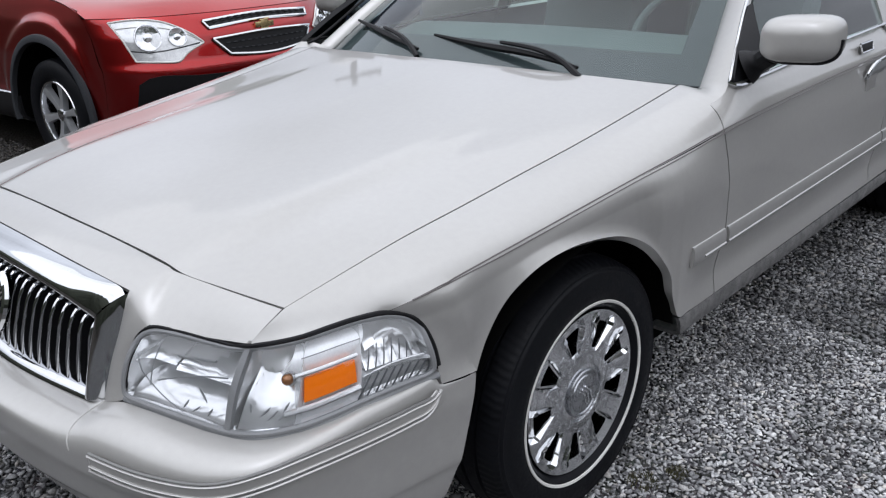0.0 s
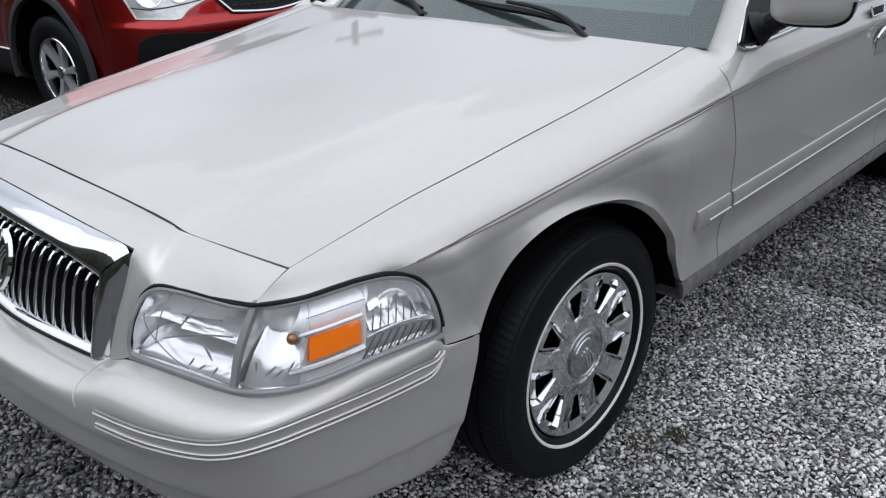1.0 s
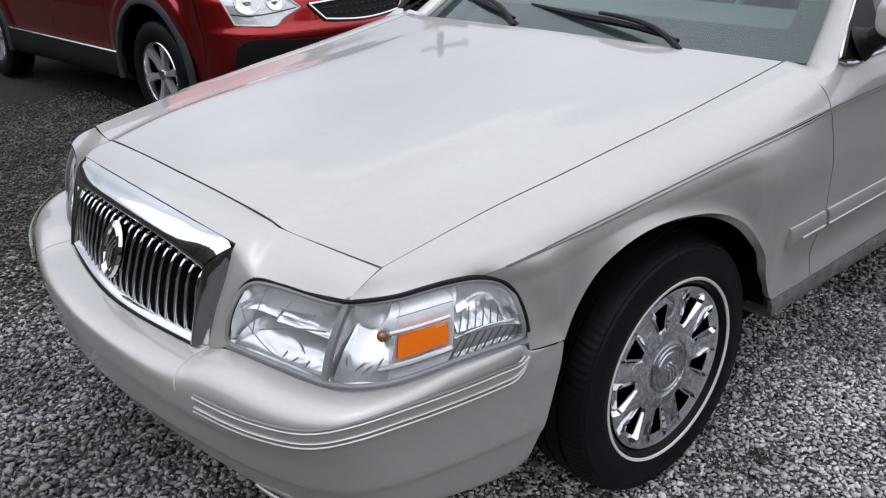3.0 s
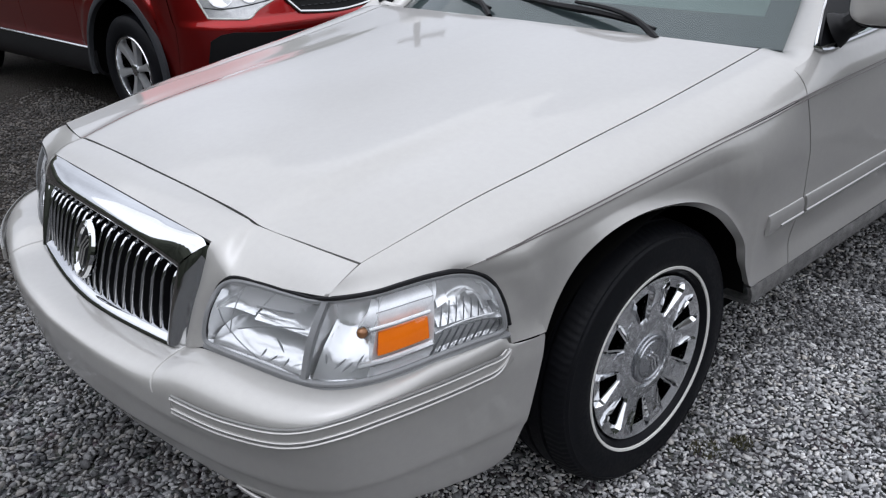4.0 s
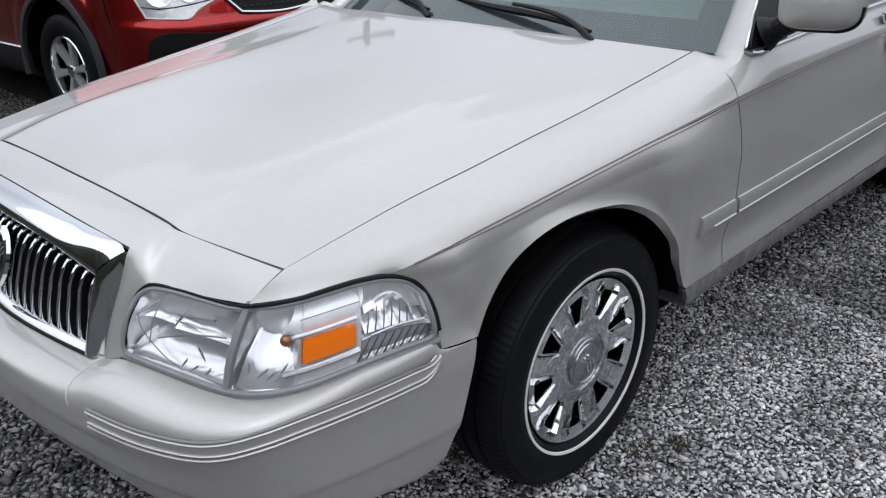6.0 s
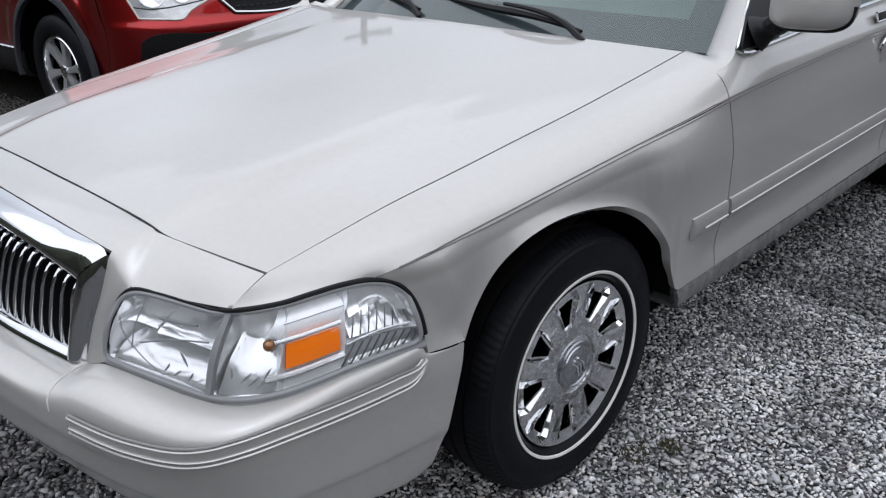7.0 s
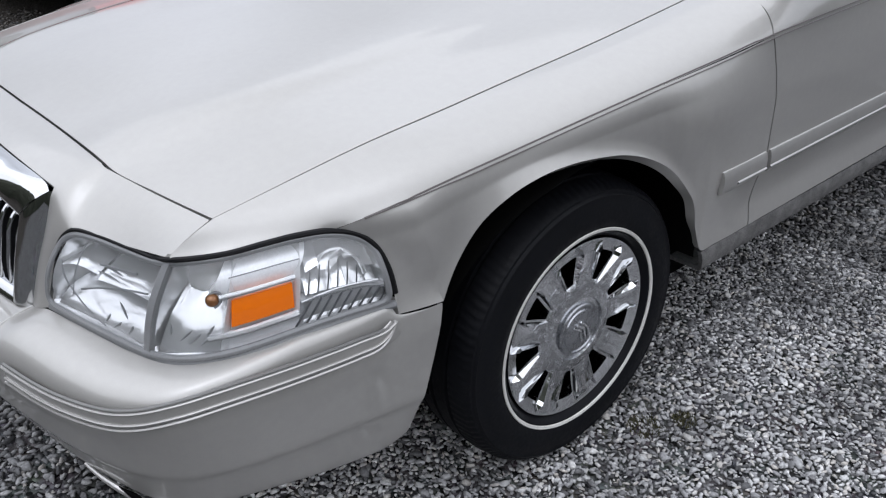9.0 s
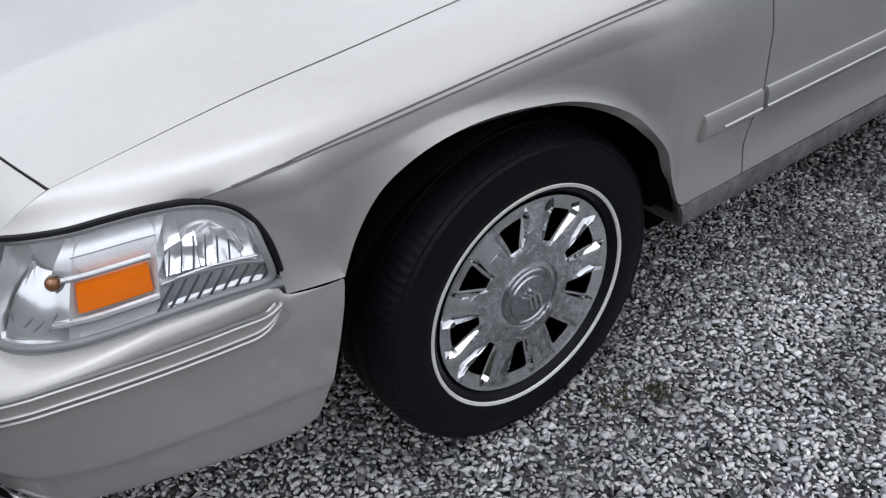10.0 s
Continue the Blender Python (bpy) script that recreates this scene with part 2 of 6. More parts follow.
def add_lathe(bm, prof, seg=64):
    """A ring body from (radius, along) pairs turned round an axis."""
    g = np.zeros((len(prof), seg, 3))
    for i, (r, a) in enumerate(prof):
        th = np.linspace(0, 2 * math.pi, seg, endpoint=False)
        g[i] = np.stack([np.full(seg, a), r * np.cos(th), r * np.sin(th)], 1)
    return add_grid(bm, g, True)


def add_strip(bm, line, out, wide, proud, rows=5):
    """A rounded moulding along a line: out, the outward normals; wide, its height; proud, its thickness."""
    line, out = np.array(line, float), np.array(out, float)
    up = np.cross(np.gradient(line, axis=0), out)
    up /= np.linalg.norm(up, axis=1, keepdims=True)
    g = []
    for k in range(rows):
        a = math.pi * k / (rows - 1)
        g.append(line - up * (wide / 2 * math.cos(a)) + out * (proud * math.sin(a) ** 0.6))
    v = add_grid(bm, np.array(g))
    for j in (0, -1):
        bm.faces.new([v[i][j] for i in range(rows)])


# ---------------------------------------------------------------- ground
def ground_material():
    m = mat("gravel_bed", (0.10, 0.10, 0.10), 0.95, spec=0.08)
    nt = m.node_tree
    b = nt.nodes["Principled BSDF"]
    co = nt.nodes.new("ShaderNodeTexCoord")
    vo, no, big = nt.nodes.new("ShaderNodeTexVoronoi"), nt.nodes.new("ShaderNodeTexNoise"), nt.nodes.new("ShaderNodeTexNoise")
    vo.inputs["Scale"].default_value = 62
    no.inputs["Scale"].default_value, no.inputs["Detail"].default_value = 14, 6
    big.inputs["Scale"].default_value = 0.7
    sep = nt.nodes.new("ShaderNodeSeparateColor")
    r1, mx, mx2 = nt.nodes.new("ShaderNodeValToRGB"), nt.nodes.new("ShaderNodeMix"), nt.nodes.new("ShaderNodeMix")
    e = r1.color_ramp.elements
    e[0].color, e[1].color = (0.010, 0.010, 0.010, 1), (0.20, 0.20, 0.20, 1)
    mx.data_type = mx2.data_type = "RGBA"
    mx.blend_type = "MULTIPLY"
    mx.inputs["Factor"].default_value = 0.5
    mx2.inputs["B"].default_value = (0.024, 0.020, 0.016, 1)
    mr = nt.nodes.new("ShaderNodeMapRange")
    mr.inputs["From Min"].default_value, mr.inputs["From Max"].default_value = 0.42, 0.62
    mr.inputs["To Max"].default_value = 0.7
    bp = nt.nodes.new("ShaderNodeBump")
    bp.inputs["Strength"].default_value, bp.inputs["Distance"].default_value = 1.0, 0.012
    bp.invert = True
    for n in (vo, no, big):
        nt.links.new(co.outputs["Object"], n.inputs["Vector"])
    nt.links.new(vo.outputs["Color"], sep.inputs["Color"])
    nt.links.new(sep.outputs[0], r1.inputs["Fac"])
    nt.links.new(r1.outputs["Color"], mx.inputs["A"])
    nt.links.new(no.outputs["Color"], mx.inputs["B"])
    nt.links.new(mx.outputs["Result"], mx2.inputs["A"])
    # damp earth beyond the sedan, ragged at the edge, darkened for shade by the red car
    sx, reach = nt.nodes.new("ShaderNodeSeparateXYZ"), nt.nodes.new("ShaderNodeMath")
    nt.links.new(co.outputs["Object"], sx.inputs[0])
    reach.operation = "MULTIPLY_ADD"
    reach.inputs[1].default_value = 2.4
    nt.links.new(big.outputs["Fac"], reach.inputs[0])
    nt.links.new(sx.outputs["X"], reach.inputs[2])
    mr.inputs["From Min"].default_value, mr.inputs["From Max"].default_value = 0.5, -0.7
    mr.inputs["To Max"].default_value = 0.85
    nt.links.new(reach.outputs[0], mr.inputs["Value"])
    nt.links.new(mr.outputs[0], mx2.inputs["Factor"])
    nt.links.new(mx2.outputs["Result"], b.inputs["Base Color"])
    nt.links.new(vo.outputs["Distance"], bp.inputs["Height"])
    nt.links.new(bp.outputs["Normal"], b.inputs["Normal"])
    return m


bm = bmesh.new()
rings = [1, 2, 4, 8, 16, 40, 120, 400, 2000]
grid = np.array([[(0.5 + r * math.cos(a), 0.5 + r * math.sin(a), -0.012) for a in np.linspace(0, 2 * math.pi, 64, endpoint=False)] for r in rings])
vs = add_grid(bm, grid, True)
bm.faces.new(vs[0])
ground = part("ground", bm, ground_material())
tagged(ground, "grey crushed gravel parking lot, damp in places, shade near the red car painted in", "ground", kind="structure")


# ---------------------------------------------------------------- silver sedan: shape lines (car's left is +x, its nose looks to -y)
HOOD_EDGE = [(0.735, -0.700, 0.777), (0.742, -0.559, 0.804), (0.749, -0.420, 0.829), (0.757, -0.236, 0.853), (0.764, -0.060, 0.877), (0.772, 0.130, 0.902), (0.781, 0.376, 0.939), (0.790, 0.600, 0.976)]
PINLINE = [(0.829, -0.547, 0.740), (0.854, -0.502, 0.755), (0.891, -0.358, 0.785), (0.917, -0.150, 0.815), (0.941, 0.115, 0.848), (0.960, 0.345, 0.874), (0.972, 0.509, 0.893)]
FENDER_NOSE = [(0.735, -0.700, 0.778), (0.740, -0.744, 0.763), (0.739, -0.780, 0.739), (0.7555, -0.756, 0.736), (0.780, -0.710, 0.739), (0.7985, -0.659, 0.743), (0.814, -0.604, 0.745), (0.829, -0.547, 0.740)]
LOW = [(0.88, -0.468, 0.604), (0.885, -0.464, 0.571), (0.89, -0.42, 0.566), (0.893, -0.37, 0.561), (0.9, -0.3436, 0.6292), (0.915, -0.3008, 0.6981), (0.928, -0.2389, 0.7378), (0.937, -0.173, 0.7563), (0.942, -0.0969, 0.7597), (0.946, -0.0207, 0.752), (0.949, 0.0557, 0.737), (0.951, 0.1316, 0.7087), (0.952, 0.2127, 0.6622), (0.952, 0.2736, 0.6065), (0.951, 0.3223, 0.5476), (0.947, 0.352, 0.475), (0.95, 0.368, 0.43), (0.9525, 0.379, 0.411), (0.953, 0.44, 0.407), (0.953, 0.583, 0.406)]
TOP_LAMP = [(0.462, -0.897, 0.590), (0.466, -0.876, 0.650), (0.478, -0.860, 0.700), (0.510, -0.847, 0.7245), (0.562, -0.824, 0.7245), (0.632, -0.803, 0.7225), (0.701, -0.786, 0.7255), (0.739, -0.777, 0.7345), (0.780, -0.708, 0.736), (0.7985, -0.657, 0.741), (0.814, -0.602, 0.743), (0.829, -0.545, 0.737), (0.843, -0.508, 0.723), (0.855, -0.486, 0.700), (0.868, -0.471, 0.660), (0.879, -0.466, 0.610)]
LOW_LAMP = [(0.462, -0.903, 0.582), (0.539, -0.887, 0.581), (0.612, -0.866, 0.577), (0.679, -0.845, 0.573), (0.716, -0.832, 0.571), (0.760, -0.811, 0.575), (0.789, -0.782, 0.578), (0.812, -0.747, 0.582), (0.836, -0.699, 0.591), (0.851, -0.643, 0.597), (0.863, -0.582, 0.599), (0.873, -0.517, 0.598), (0.881, -0.472, 0.596)]


def along(line, ys):
    """Points of a line at the given y."""
    p = spl(line, 200)
    return np.stack([np.interp(ys, p[:, 1], p[:, 0]), ys, np.interp(ys, p[:, 1], p[:, 2])], 1)


sedan = thing("sedan", (0, 0, 0), "silver four-door sedan with chrome grille, parked on the gravel", "car")


def flank(y, z):
    """The body side's x at a place."""
    u = np.interp(z, [0.36, 0.402, 0.425, 0.445, 0.47, 0.50, 0.54, 0.60, 0.75, 0.89, 0.93, 0.965, 0.985, 1.005], [0.952, 0.954, 0.9515, 0.9475, 0.9445, 0.948, 0.956, 0.967, 0.975, 0.972, 0.962, 0.944, 0.930, 0.912])
    return u - 0.03 * max(0, y - 3.2) ** 2


def door_cut(z):
    """Where the gap between fender and front door runs."""
    return float(np.interp(z, [0.33, 0.43, 0.60, 0.73, 0.81, 0.89, 0.94, 0.99], [0.588, 0.590, 0.592, 0.574, 0.550, 0.516, 0.513, 0.515]))


# front pillar: inner edge on the windscreen first, outer edge on the side window last
PILLAR = loft([[(0.800, 0.716, 0.957), (0.722, 1.012, 1.160), (0.655, 1.24, 1.285), (0.590, 1.46, 1.388)], [(0.815, 0.690, 0.968), (0.752, 0.975, 1.166), (0.690, 1.20, 1.292), (0.620, 1.45, 1.396)], [(0.870, 0.660, 0.984), (0.795, 0.945, 1.174), (0.728, 1.18, 1.296), (0.655, 1.45, 1.396)], [(0.916, 0.640, 0.985), (0.822, 0.925, 1.172), (0.755, 1.17, 1.290), (0.690, 1.45, 1.380)]], 14, 30)
F_GAP = 0.54  # where, between hood edge and stripe, the door gap starts
NOSE = spl(FENDER_NOSE, 101)


def hermite(p, q, tp, tq, n):
    """A smooth curve from p to q that leaves along tp and arrives along tq."""
    w = np.linspace(0, 1, n)[:, None]
    d = np.linalg.norm(q - p)
    tp, tq = tp / np.linalg.norm(tp) * d, tq / np.linalg.norm(tq) * d
    return (2 * w**3 - 3 * w**2 + 1) * p + (w**3 - 2 * w**2 + w) * tp + (3 * w**2 - 2 * w**3) * q + (w**3 - w**2) * tq


def shoulder(f, m=110):
    """A line along the shoulder from nose to door gap; f is 0 at the hood, 1 at the stripe."""
    s = np.linspace(0, 1, m)
    y_front, y_back = -0.700 + 0.153 * f, 0.600 - 0.089 * f
    k = (float(np.interp(f, [0, F_GAP, 1], [0.600, 0.538, 0.511])) - y_front) / (y_back - y_front)
    e = along(HOOD_EDGE, ys=-0.700 + 1.300 * s * k)
    e[:, 0] += 0.0022
    p = along(PINLINE, ys=-0.547 + 1.058 * s * k)
    c = np.stack([e[:, 0] + 0.80 * (p[:, 0] - e[:, 0]), 0.5 * (e[:, 1] + p[:, 1]), e[:, 2] - 0.04 * (e[:, 2] - p[:, 2])], 1)
    bez = (1 - f) ** 2 * e + 2 * f * (1 - f) * c + f * f * p
    # the front end rounds over to the seam and the lamp
    k = int(np.interp(f, [0, 0.12, 0.3, 0.6, 1], [0.03, 0.13, 0.20, 0.22, 0.16]) * m)
    lead = np.array([np.interp(f, [0, 0.10, 0.25, 0.60, 1], c) for c in ((0.05, 0.80, 0.75, 0.40, 0.5), (1.0, 0.62, 0.65, 0.75, 1.0), (0.19, 0.22, 0.45, 0.55, 0.32))])
    bez[: k + 1] = hermite(NOSE[int(round(f * 100))], bez[k], lead, bez[k + 1] - bez[k - 1], k + 1)
    return bez


SHOULDER_F = np.r_[np.linspace(0, F_GAP, 14), np.linspace(F_GAP, 1, 13)[1:]]


def eased(g, cols):
    """The front of a skin as a thin springy sheet, held at its edges and at the columns behind."""
    n, m = g.shape[:2]
    m = cols + 4
    lap = np.zeros((n * m, n * m))
    for i in range(n):
        for j in range(m):
            k = i * m + j
            if 0 < i < n - 1 and 0 < j < m - 1:
                lap[k, k] = -3.6
                lap[k, k - m] = lap[k, k + m] = 1.0
                lap[k, k - 1] = lap[k, k + 1] = 0.8
    free = np.array([i * m + j for i in range(1, n - 1) for j in range(1, cols)])
    held = np.setdiff1d(np.arange(n * m), free)
    stiff = lap.T @ lap
    flat = g[:, :m].reshape(-1, 3).copy()
    flat[free] = np.linalg.solve(stiff[np.ix_(free, free)], -stiff[np.ix_(free, held)] @ flat[held])
    out = g.copy()
    out[:, :m] = flat.reshape(n, m, 3)
    return out


def lay(line, at):
    """Points of a dense line at the given lengths along it."""
    d = np.r_[0, np.cumsum(np.linalg.norm(np.diff(line, axis=0), axis=1))]
    return np.stack([np.interp(np.asarray(at) * d[-1], d, line[:, k]) for k in range(3)], 1)


def nose_skin(g, cols):
    """The wing's front: a sheet between hood edge, seam, lamp and stripe that runs on into the shoulder behind."""
    g = g.copy()
    n = len(g)
    corner = int(np.argmin(np.linalg.norm(NOSE - np.array([0.739, -0.780, 0.739]), axis=1)))
    pin_y = np.linspace(-0.547, g[-1, cols, 1], 120)
    low = np.concatenate([NOSE[corner:-1], along(PINLINE, ys=pin_y)])
    length = np.linalg.norm(np.diff(low, axis=0), axis=1).sum()
    w = np.linspace(0, 1, cols + 1)
    k = 1 - cols * np.linalg.norm(g[-1, cols + 1] - g[-1, cols]) / length
    bottom, top = lay(low, w + k * w * (1 - w)), g[0, : cols + 1].copy()
    top = lay(along(HOOD_EDGE, ys=np.linspace(-0.700, g[0, cols, 1], 120)) + np.array([0.0022, 0, 0]), w)
    seam, rear = lay(NOSE[: corner + 1], np.linspace(0, 1, n)), g[:, cols]
    f = np.linspace(0, 1, n)[:, None, None]
    u = w[None, :, None]
    flat = (1 - f) * (1 - u) * top[0] + (1 - f) * u * top[-1] + f * (1 - u) * bottom[0] + f * u * bottom[-1]
    g[:, : cols + 1] = (1 - f) * top[None] + f * bottom[None] + (1 - u) * seam[:, None] + u * rear[:, None] - flat
    return eased(g, cols)


SHOULDER = np.array([shoulder(f) for f in SHOULDER_F])
SHOULDER[:, :60] = nose_skin(SHOULDER[:, :60], 32)
# the shoulder's fullness above the stripe, carried forward to the lamp's corner
full = np.linspace(0, 1, len(SHOULDER)) ** 2.5 * (1 - np.linspace(0, 1, len(SHOULDER))) / 0.123
SHOULDER += (0.0085 * full[:, None] * np.exp(-(((np.arange(SHOULDER.shape[1]) - 21) / 8.5) ** 2)))[:, :, None] * np.array([0.5, 0.0, 0.85])


def shoulder_foot(f):
    """The same line carried on into the foot of the pillar."""
    q = shoulder(f)
    i = f / F_GAP * 13
    a = min(int(i), 12)
    end = PILLAR[a, 0] * (1 - i + a) + PILLAR[a + 1, 0] * (i - a)
    nxt = PILLAR[a, 2] * (1 - i + a) + PILLAR[a + 1, 2] * (i - a)
    return hermite(q[-1], end, q[-1] - q[-4], nxt - end, 16)


def resampled(g, at):
    """A skin's columns at fractional places, by a smooth curve through their neighbours."""
    at = np.clip(at, 0, g.shape[1] - 1)
    i = np.minimum(at.astype(int), g.shape[1] - 2)
    t = (at - i)[None, :, None]
    p0, p1, p2, p3 = (g[:, np.clip(i + d, 0, g.shape[1] - 1)] for d in (-1, 0, 1, 2))
    return p1 + 0.5 * t * (p2 - p0 + t * (2 * p0 - 5 * p1 + 4 * p2 - p3 + t * (3 * (p1 - p2) + p3 - p0)))


def build_fender(side):
    bm = bmesh.new()
    low_f = np.linspace(0, F_GAP, 14)
    # the lower edge: bumper line, wheel arch and sill
    lows = np.concatenate([spl(LOW[:2], 6)[:-1], spl(LOW[1:4], 8)])
    lows = np.concatenate([lows[:-1], spl(LOW[3:17], 110)[:-1], spl(LOW[16:], 30)])
    k = len(lows)
    sp = (lows[:, 1] + 0.468) / (0.583 + 0.468)
    at = np.interp(-0.547 + 1.058 * sp, SHOULDER[-1, :, 1], np.arange(110))
    skin = resampled(SHOULDER, np.r_[np.arange(int(at[0] - 0.2) + 1), at])
    top = skin[-1, -k:]
    g = np.array([np.concatenate([skin[i], shoulder_foot(f)[1:]]) for i, f in enumerate(low_f)])
    add_panel(bm, g if side > 0 else mir(g), 0.02, "t")
    tail = np.arange(skin.shape[1]) > skin.shape[1] - 6
    g = np.array([skin[13 + i] - np.array([0, 0.0028, 0]) * tail[:, None] * min(1, (f - F_GAP) / 0.12) for i, f in enumerate(np.linspace(F_GAP, 1, 13))])
    add_panel(bm, g if side > 0 else mir(g), 0.02, "r" if side > 0 else "l")
    # the flank below the stripe
    h = np.zeros((37, k, 3))
    lamp_side = spl([(0.829, -0.547, 0.740), (0.845, -0.508, 0.726), (0.857, -0.484, 0.700), (0.870, -0.469, 0.660), (0.880, -0.468, 0.604)], 37)
    w_rear = np.clip((sp - 0.60) / 0.40, 0, 1) ** 2.2
    reach = np.linalg.norm(top - lows, axis=1)
    # how steeply the shoulder leans out where it meets the stripe
    v = skin[-1] - skin[-3]
    v -= np.gradient(skin[-1], axis=0) * (v[:, 1] / np.gradient(skin[-1, :, 1]))[:, None]
    lean = np.clip(v[:, 0] / np.maximum(-v[:, 2], 1e-4), 0.3, 1.0)[-k:]
    lean = np.convolve(np.pad(lean, 6, "edge"), np.ones(13) / 13, "valid")
    depth = np.minimum((top - lows)[:, 2], 0.24)
    fade = depth / (top - lows)[:, 2]
    for i, f in enumerate(np.linspace(0, 1, 37)):
        h[i] = top * (1 - f) + lows * f
        # the shoulder's curve runs on below the stripe before the side turns upright
        u = np.minimum(f / fade, 1)
        h[i, :, 0] += (lean * depth - (lows - top)[:, 0] * fade) * u * (1 - u) ** 2 * np.clip(sp * 10 + 0.35, 0, 1)
        h[i, :, 0] += 0.012 * np.sin(math.pi * f) * np.clip((reach - 0.18) / 0.14, 0, 1) * np.clip(sp * 3 - 0.6, 0, 1)
        h[i, :, 0] -= np.clip(0.11 * (reach - 0.05), 0.0055, 0.017) * (1 - np.clip(1 - reach * (1 - f) / 0.048, 0, 1) ** 1.7) * np.clip(reach * f / 0.055, 0, 1) ** 1.5 * np.exp(-(((lows[:, 1] + 0.09) / 0.40) ** 6))
        h[i] += (lamp_side[i] - h[i, 0]) * (np.clip(1 - sp / 0.25, 0, 1) ** 2)[:, None]
        for j in range(k):
            z = h[i, j, 2]
            h[i, j, 1] += (door_cut(z) - 0.0025 - (0.511 * (1 - f) + 0.583 * f)) * w_rear[j]
            h[i, j, 0] += (flank(0.55, z) - h[i, j, 0]) * w_rear[j]
    add_panel(bm, h if side > 0 else mir(h), 0.022, "br" if side > 0 else "bl")
    bmesh.ops.remove_doubles(bm, verts=bm.verts[:], dist=0.0006)
    # one smooth skin across the stripe, behind the lamp's corner
    pin = np.array(PINLINE)
    near = []
    for v in bm.verts:
        y, z = v.co.y, v.co.z
        if -0.56 < y < 0.05 and not v.is_boundary and all(e.is_manifold and e.calc_face_angle(9) < 0.7 for e in v.link_edges):
            d = abs(z - np.interp(y, pin[:, 1], pin[:, 2]))
            w = np.clip(1.3 - d / 0.06, 0, 1) * np.clip((0.05 - y) / 0.15, 0, 1) * np.clip((y + 0.535) / 0.09, 0, 1)
            if w > 0:
                near.append((v, 0.5 * float(w)))
    for _ in range(10):
        moved = [(v, w * (sum((e.other_vert(v).co for e in v.link_edges), Vector()) / len(v.link_edges) - v.co)) for v, w in near]
        for v, d in moved:
            v.co += d
    return part("fender", bm, SILVER, sedan)


for side in (1, -1):
    if side > 0:
        me = build_fender(side).data
        LEFT_SKIN = BVHTree.FromPolygons([v.co[:] for v in me.vertices], [p.vertices[:] for p in me.polygons])
    else:
        build_fender(side)


# hood: crowned, with a soft crease running back from each corner of the grille
def hood_grid():
    m, n = 60, 161
    g = np.zeros((n, m, 3))
    front = spl([(0.7315, -0.700, 0.779), (0.60, -0.729, 0.788), (0.466, -0.750, 0.795), (0.440, -0.752, 0.801), (0.25, -0.751, 0.806), (0, -0.753, 0.808)], 81)
    rear = spl([(0.787, 0.600, 0.976), (0.57, 0.568, 0.984), (0.26, 0.538, 0.991), (0, 0.530, 0.994)], 81)
    edge = spl(HOOD_EDGE, m)
    edge[:, 0] -= 0.003
    mid = spl([(0, -0.753, 0.808), (0, -0.64, 0.838), (0, -0.40, 0.880), (0, -0.1, 0.921), (0, 0.2, 0.957), (0, 0.530, 0.994)], m)
    s = np.linspace(0, 1, m)
    for i in range(81):
        f = i / 80
        base = front[i] + (rear[i] - front[i]) * s[:, None]
        be = front[0] + (rear[0] - front[0]) * s[:, None]
        bc = front[80] + (rear[80] - front[80]) * s[:, None]
        w = np.sin(f * math.pi / 2) ** 1.3
        q = base + (edge - be) * (1 - f)
        q[:, 2] += (mid - bc)[:, 2] * w
        x = np.abs(q[:, 0])
        cx = 0.453 + 0.10 * s
        q[:, 2] += (0.0030 * np.exp(-(((x - cx) / 0.05) ** 2)) + 0.0022 * np.exp(-(((x - cx) / 0.022) ** 2)) + 0.004 / (1 + np.exp((x - cx) / 0.012))) * np.clip(s * 8, 0, 1) * np.clip((0.85 - s) * 1.8, 0, 1) ** 1.5 * np.clip((edge[:, 0] - x) / 0.1, 0, 1)
        g[i] = q
    g[81:] = g[:80][::-1] * np.array([-1, 1, 1])
    k = np.pad(g, ((1, 1), (0, 0), (0, 0)), "edge")
    g[1:-1, :, 2] = (k[:-2] + 2 * k[1:-1] + k[2:])[1:-1, :, 2] / 4
    return g


HOOD = hood_grid()
bm = bmesh.new()
add_panel(bm, HOOD, 0.018)
part("hood", bm, SILVER, sedan)
# black tubes under the hood gaps, in place of the shade there
for side in (1, -1):
    bm = bmesh.new()
    add_tube(bm, (spl(HOOD_EDGE, 60)[6:-1] + np.array([0, 0, -0.0095])) * np.array([side, 1, 1]), 0.0045, 6)
    part("hood_gap_shade", bm, GAP, sedan)
bm = bmesh.new()
add_tube(bm, HOOD[2:-2, 0] + np.array([0, -0.003, -0.0085]), 0.0045, 6)
part("hood_gap_shade", bm, GAP, sedan)

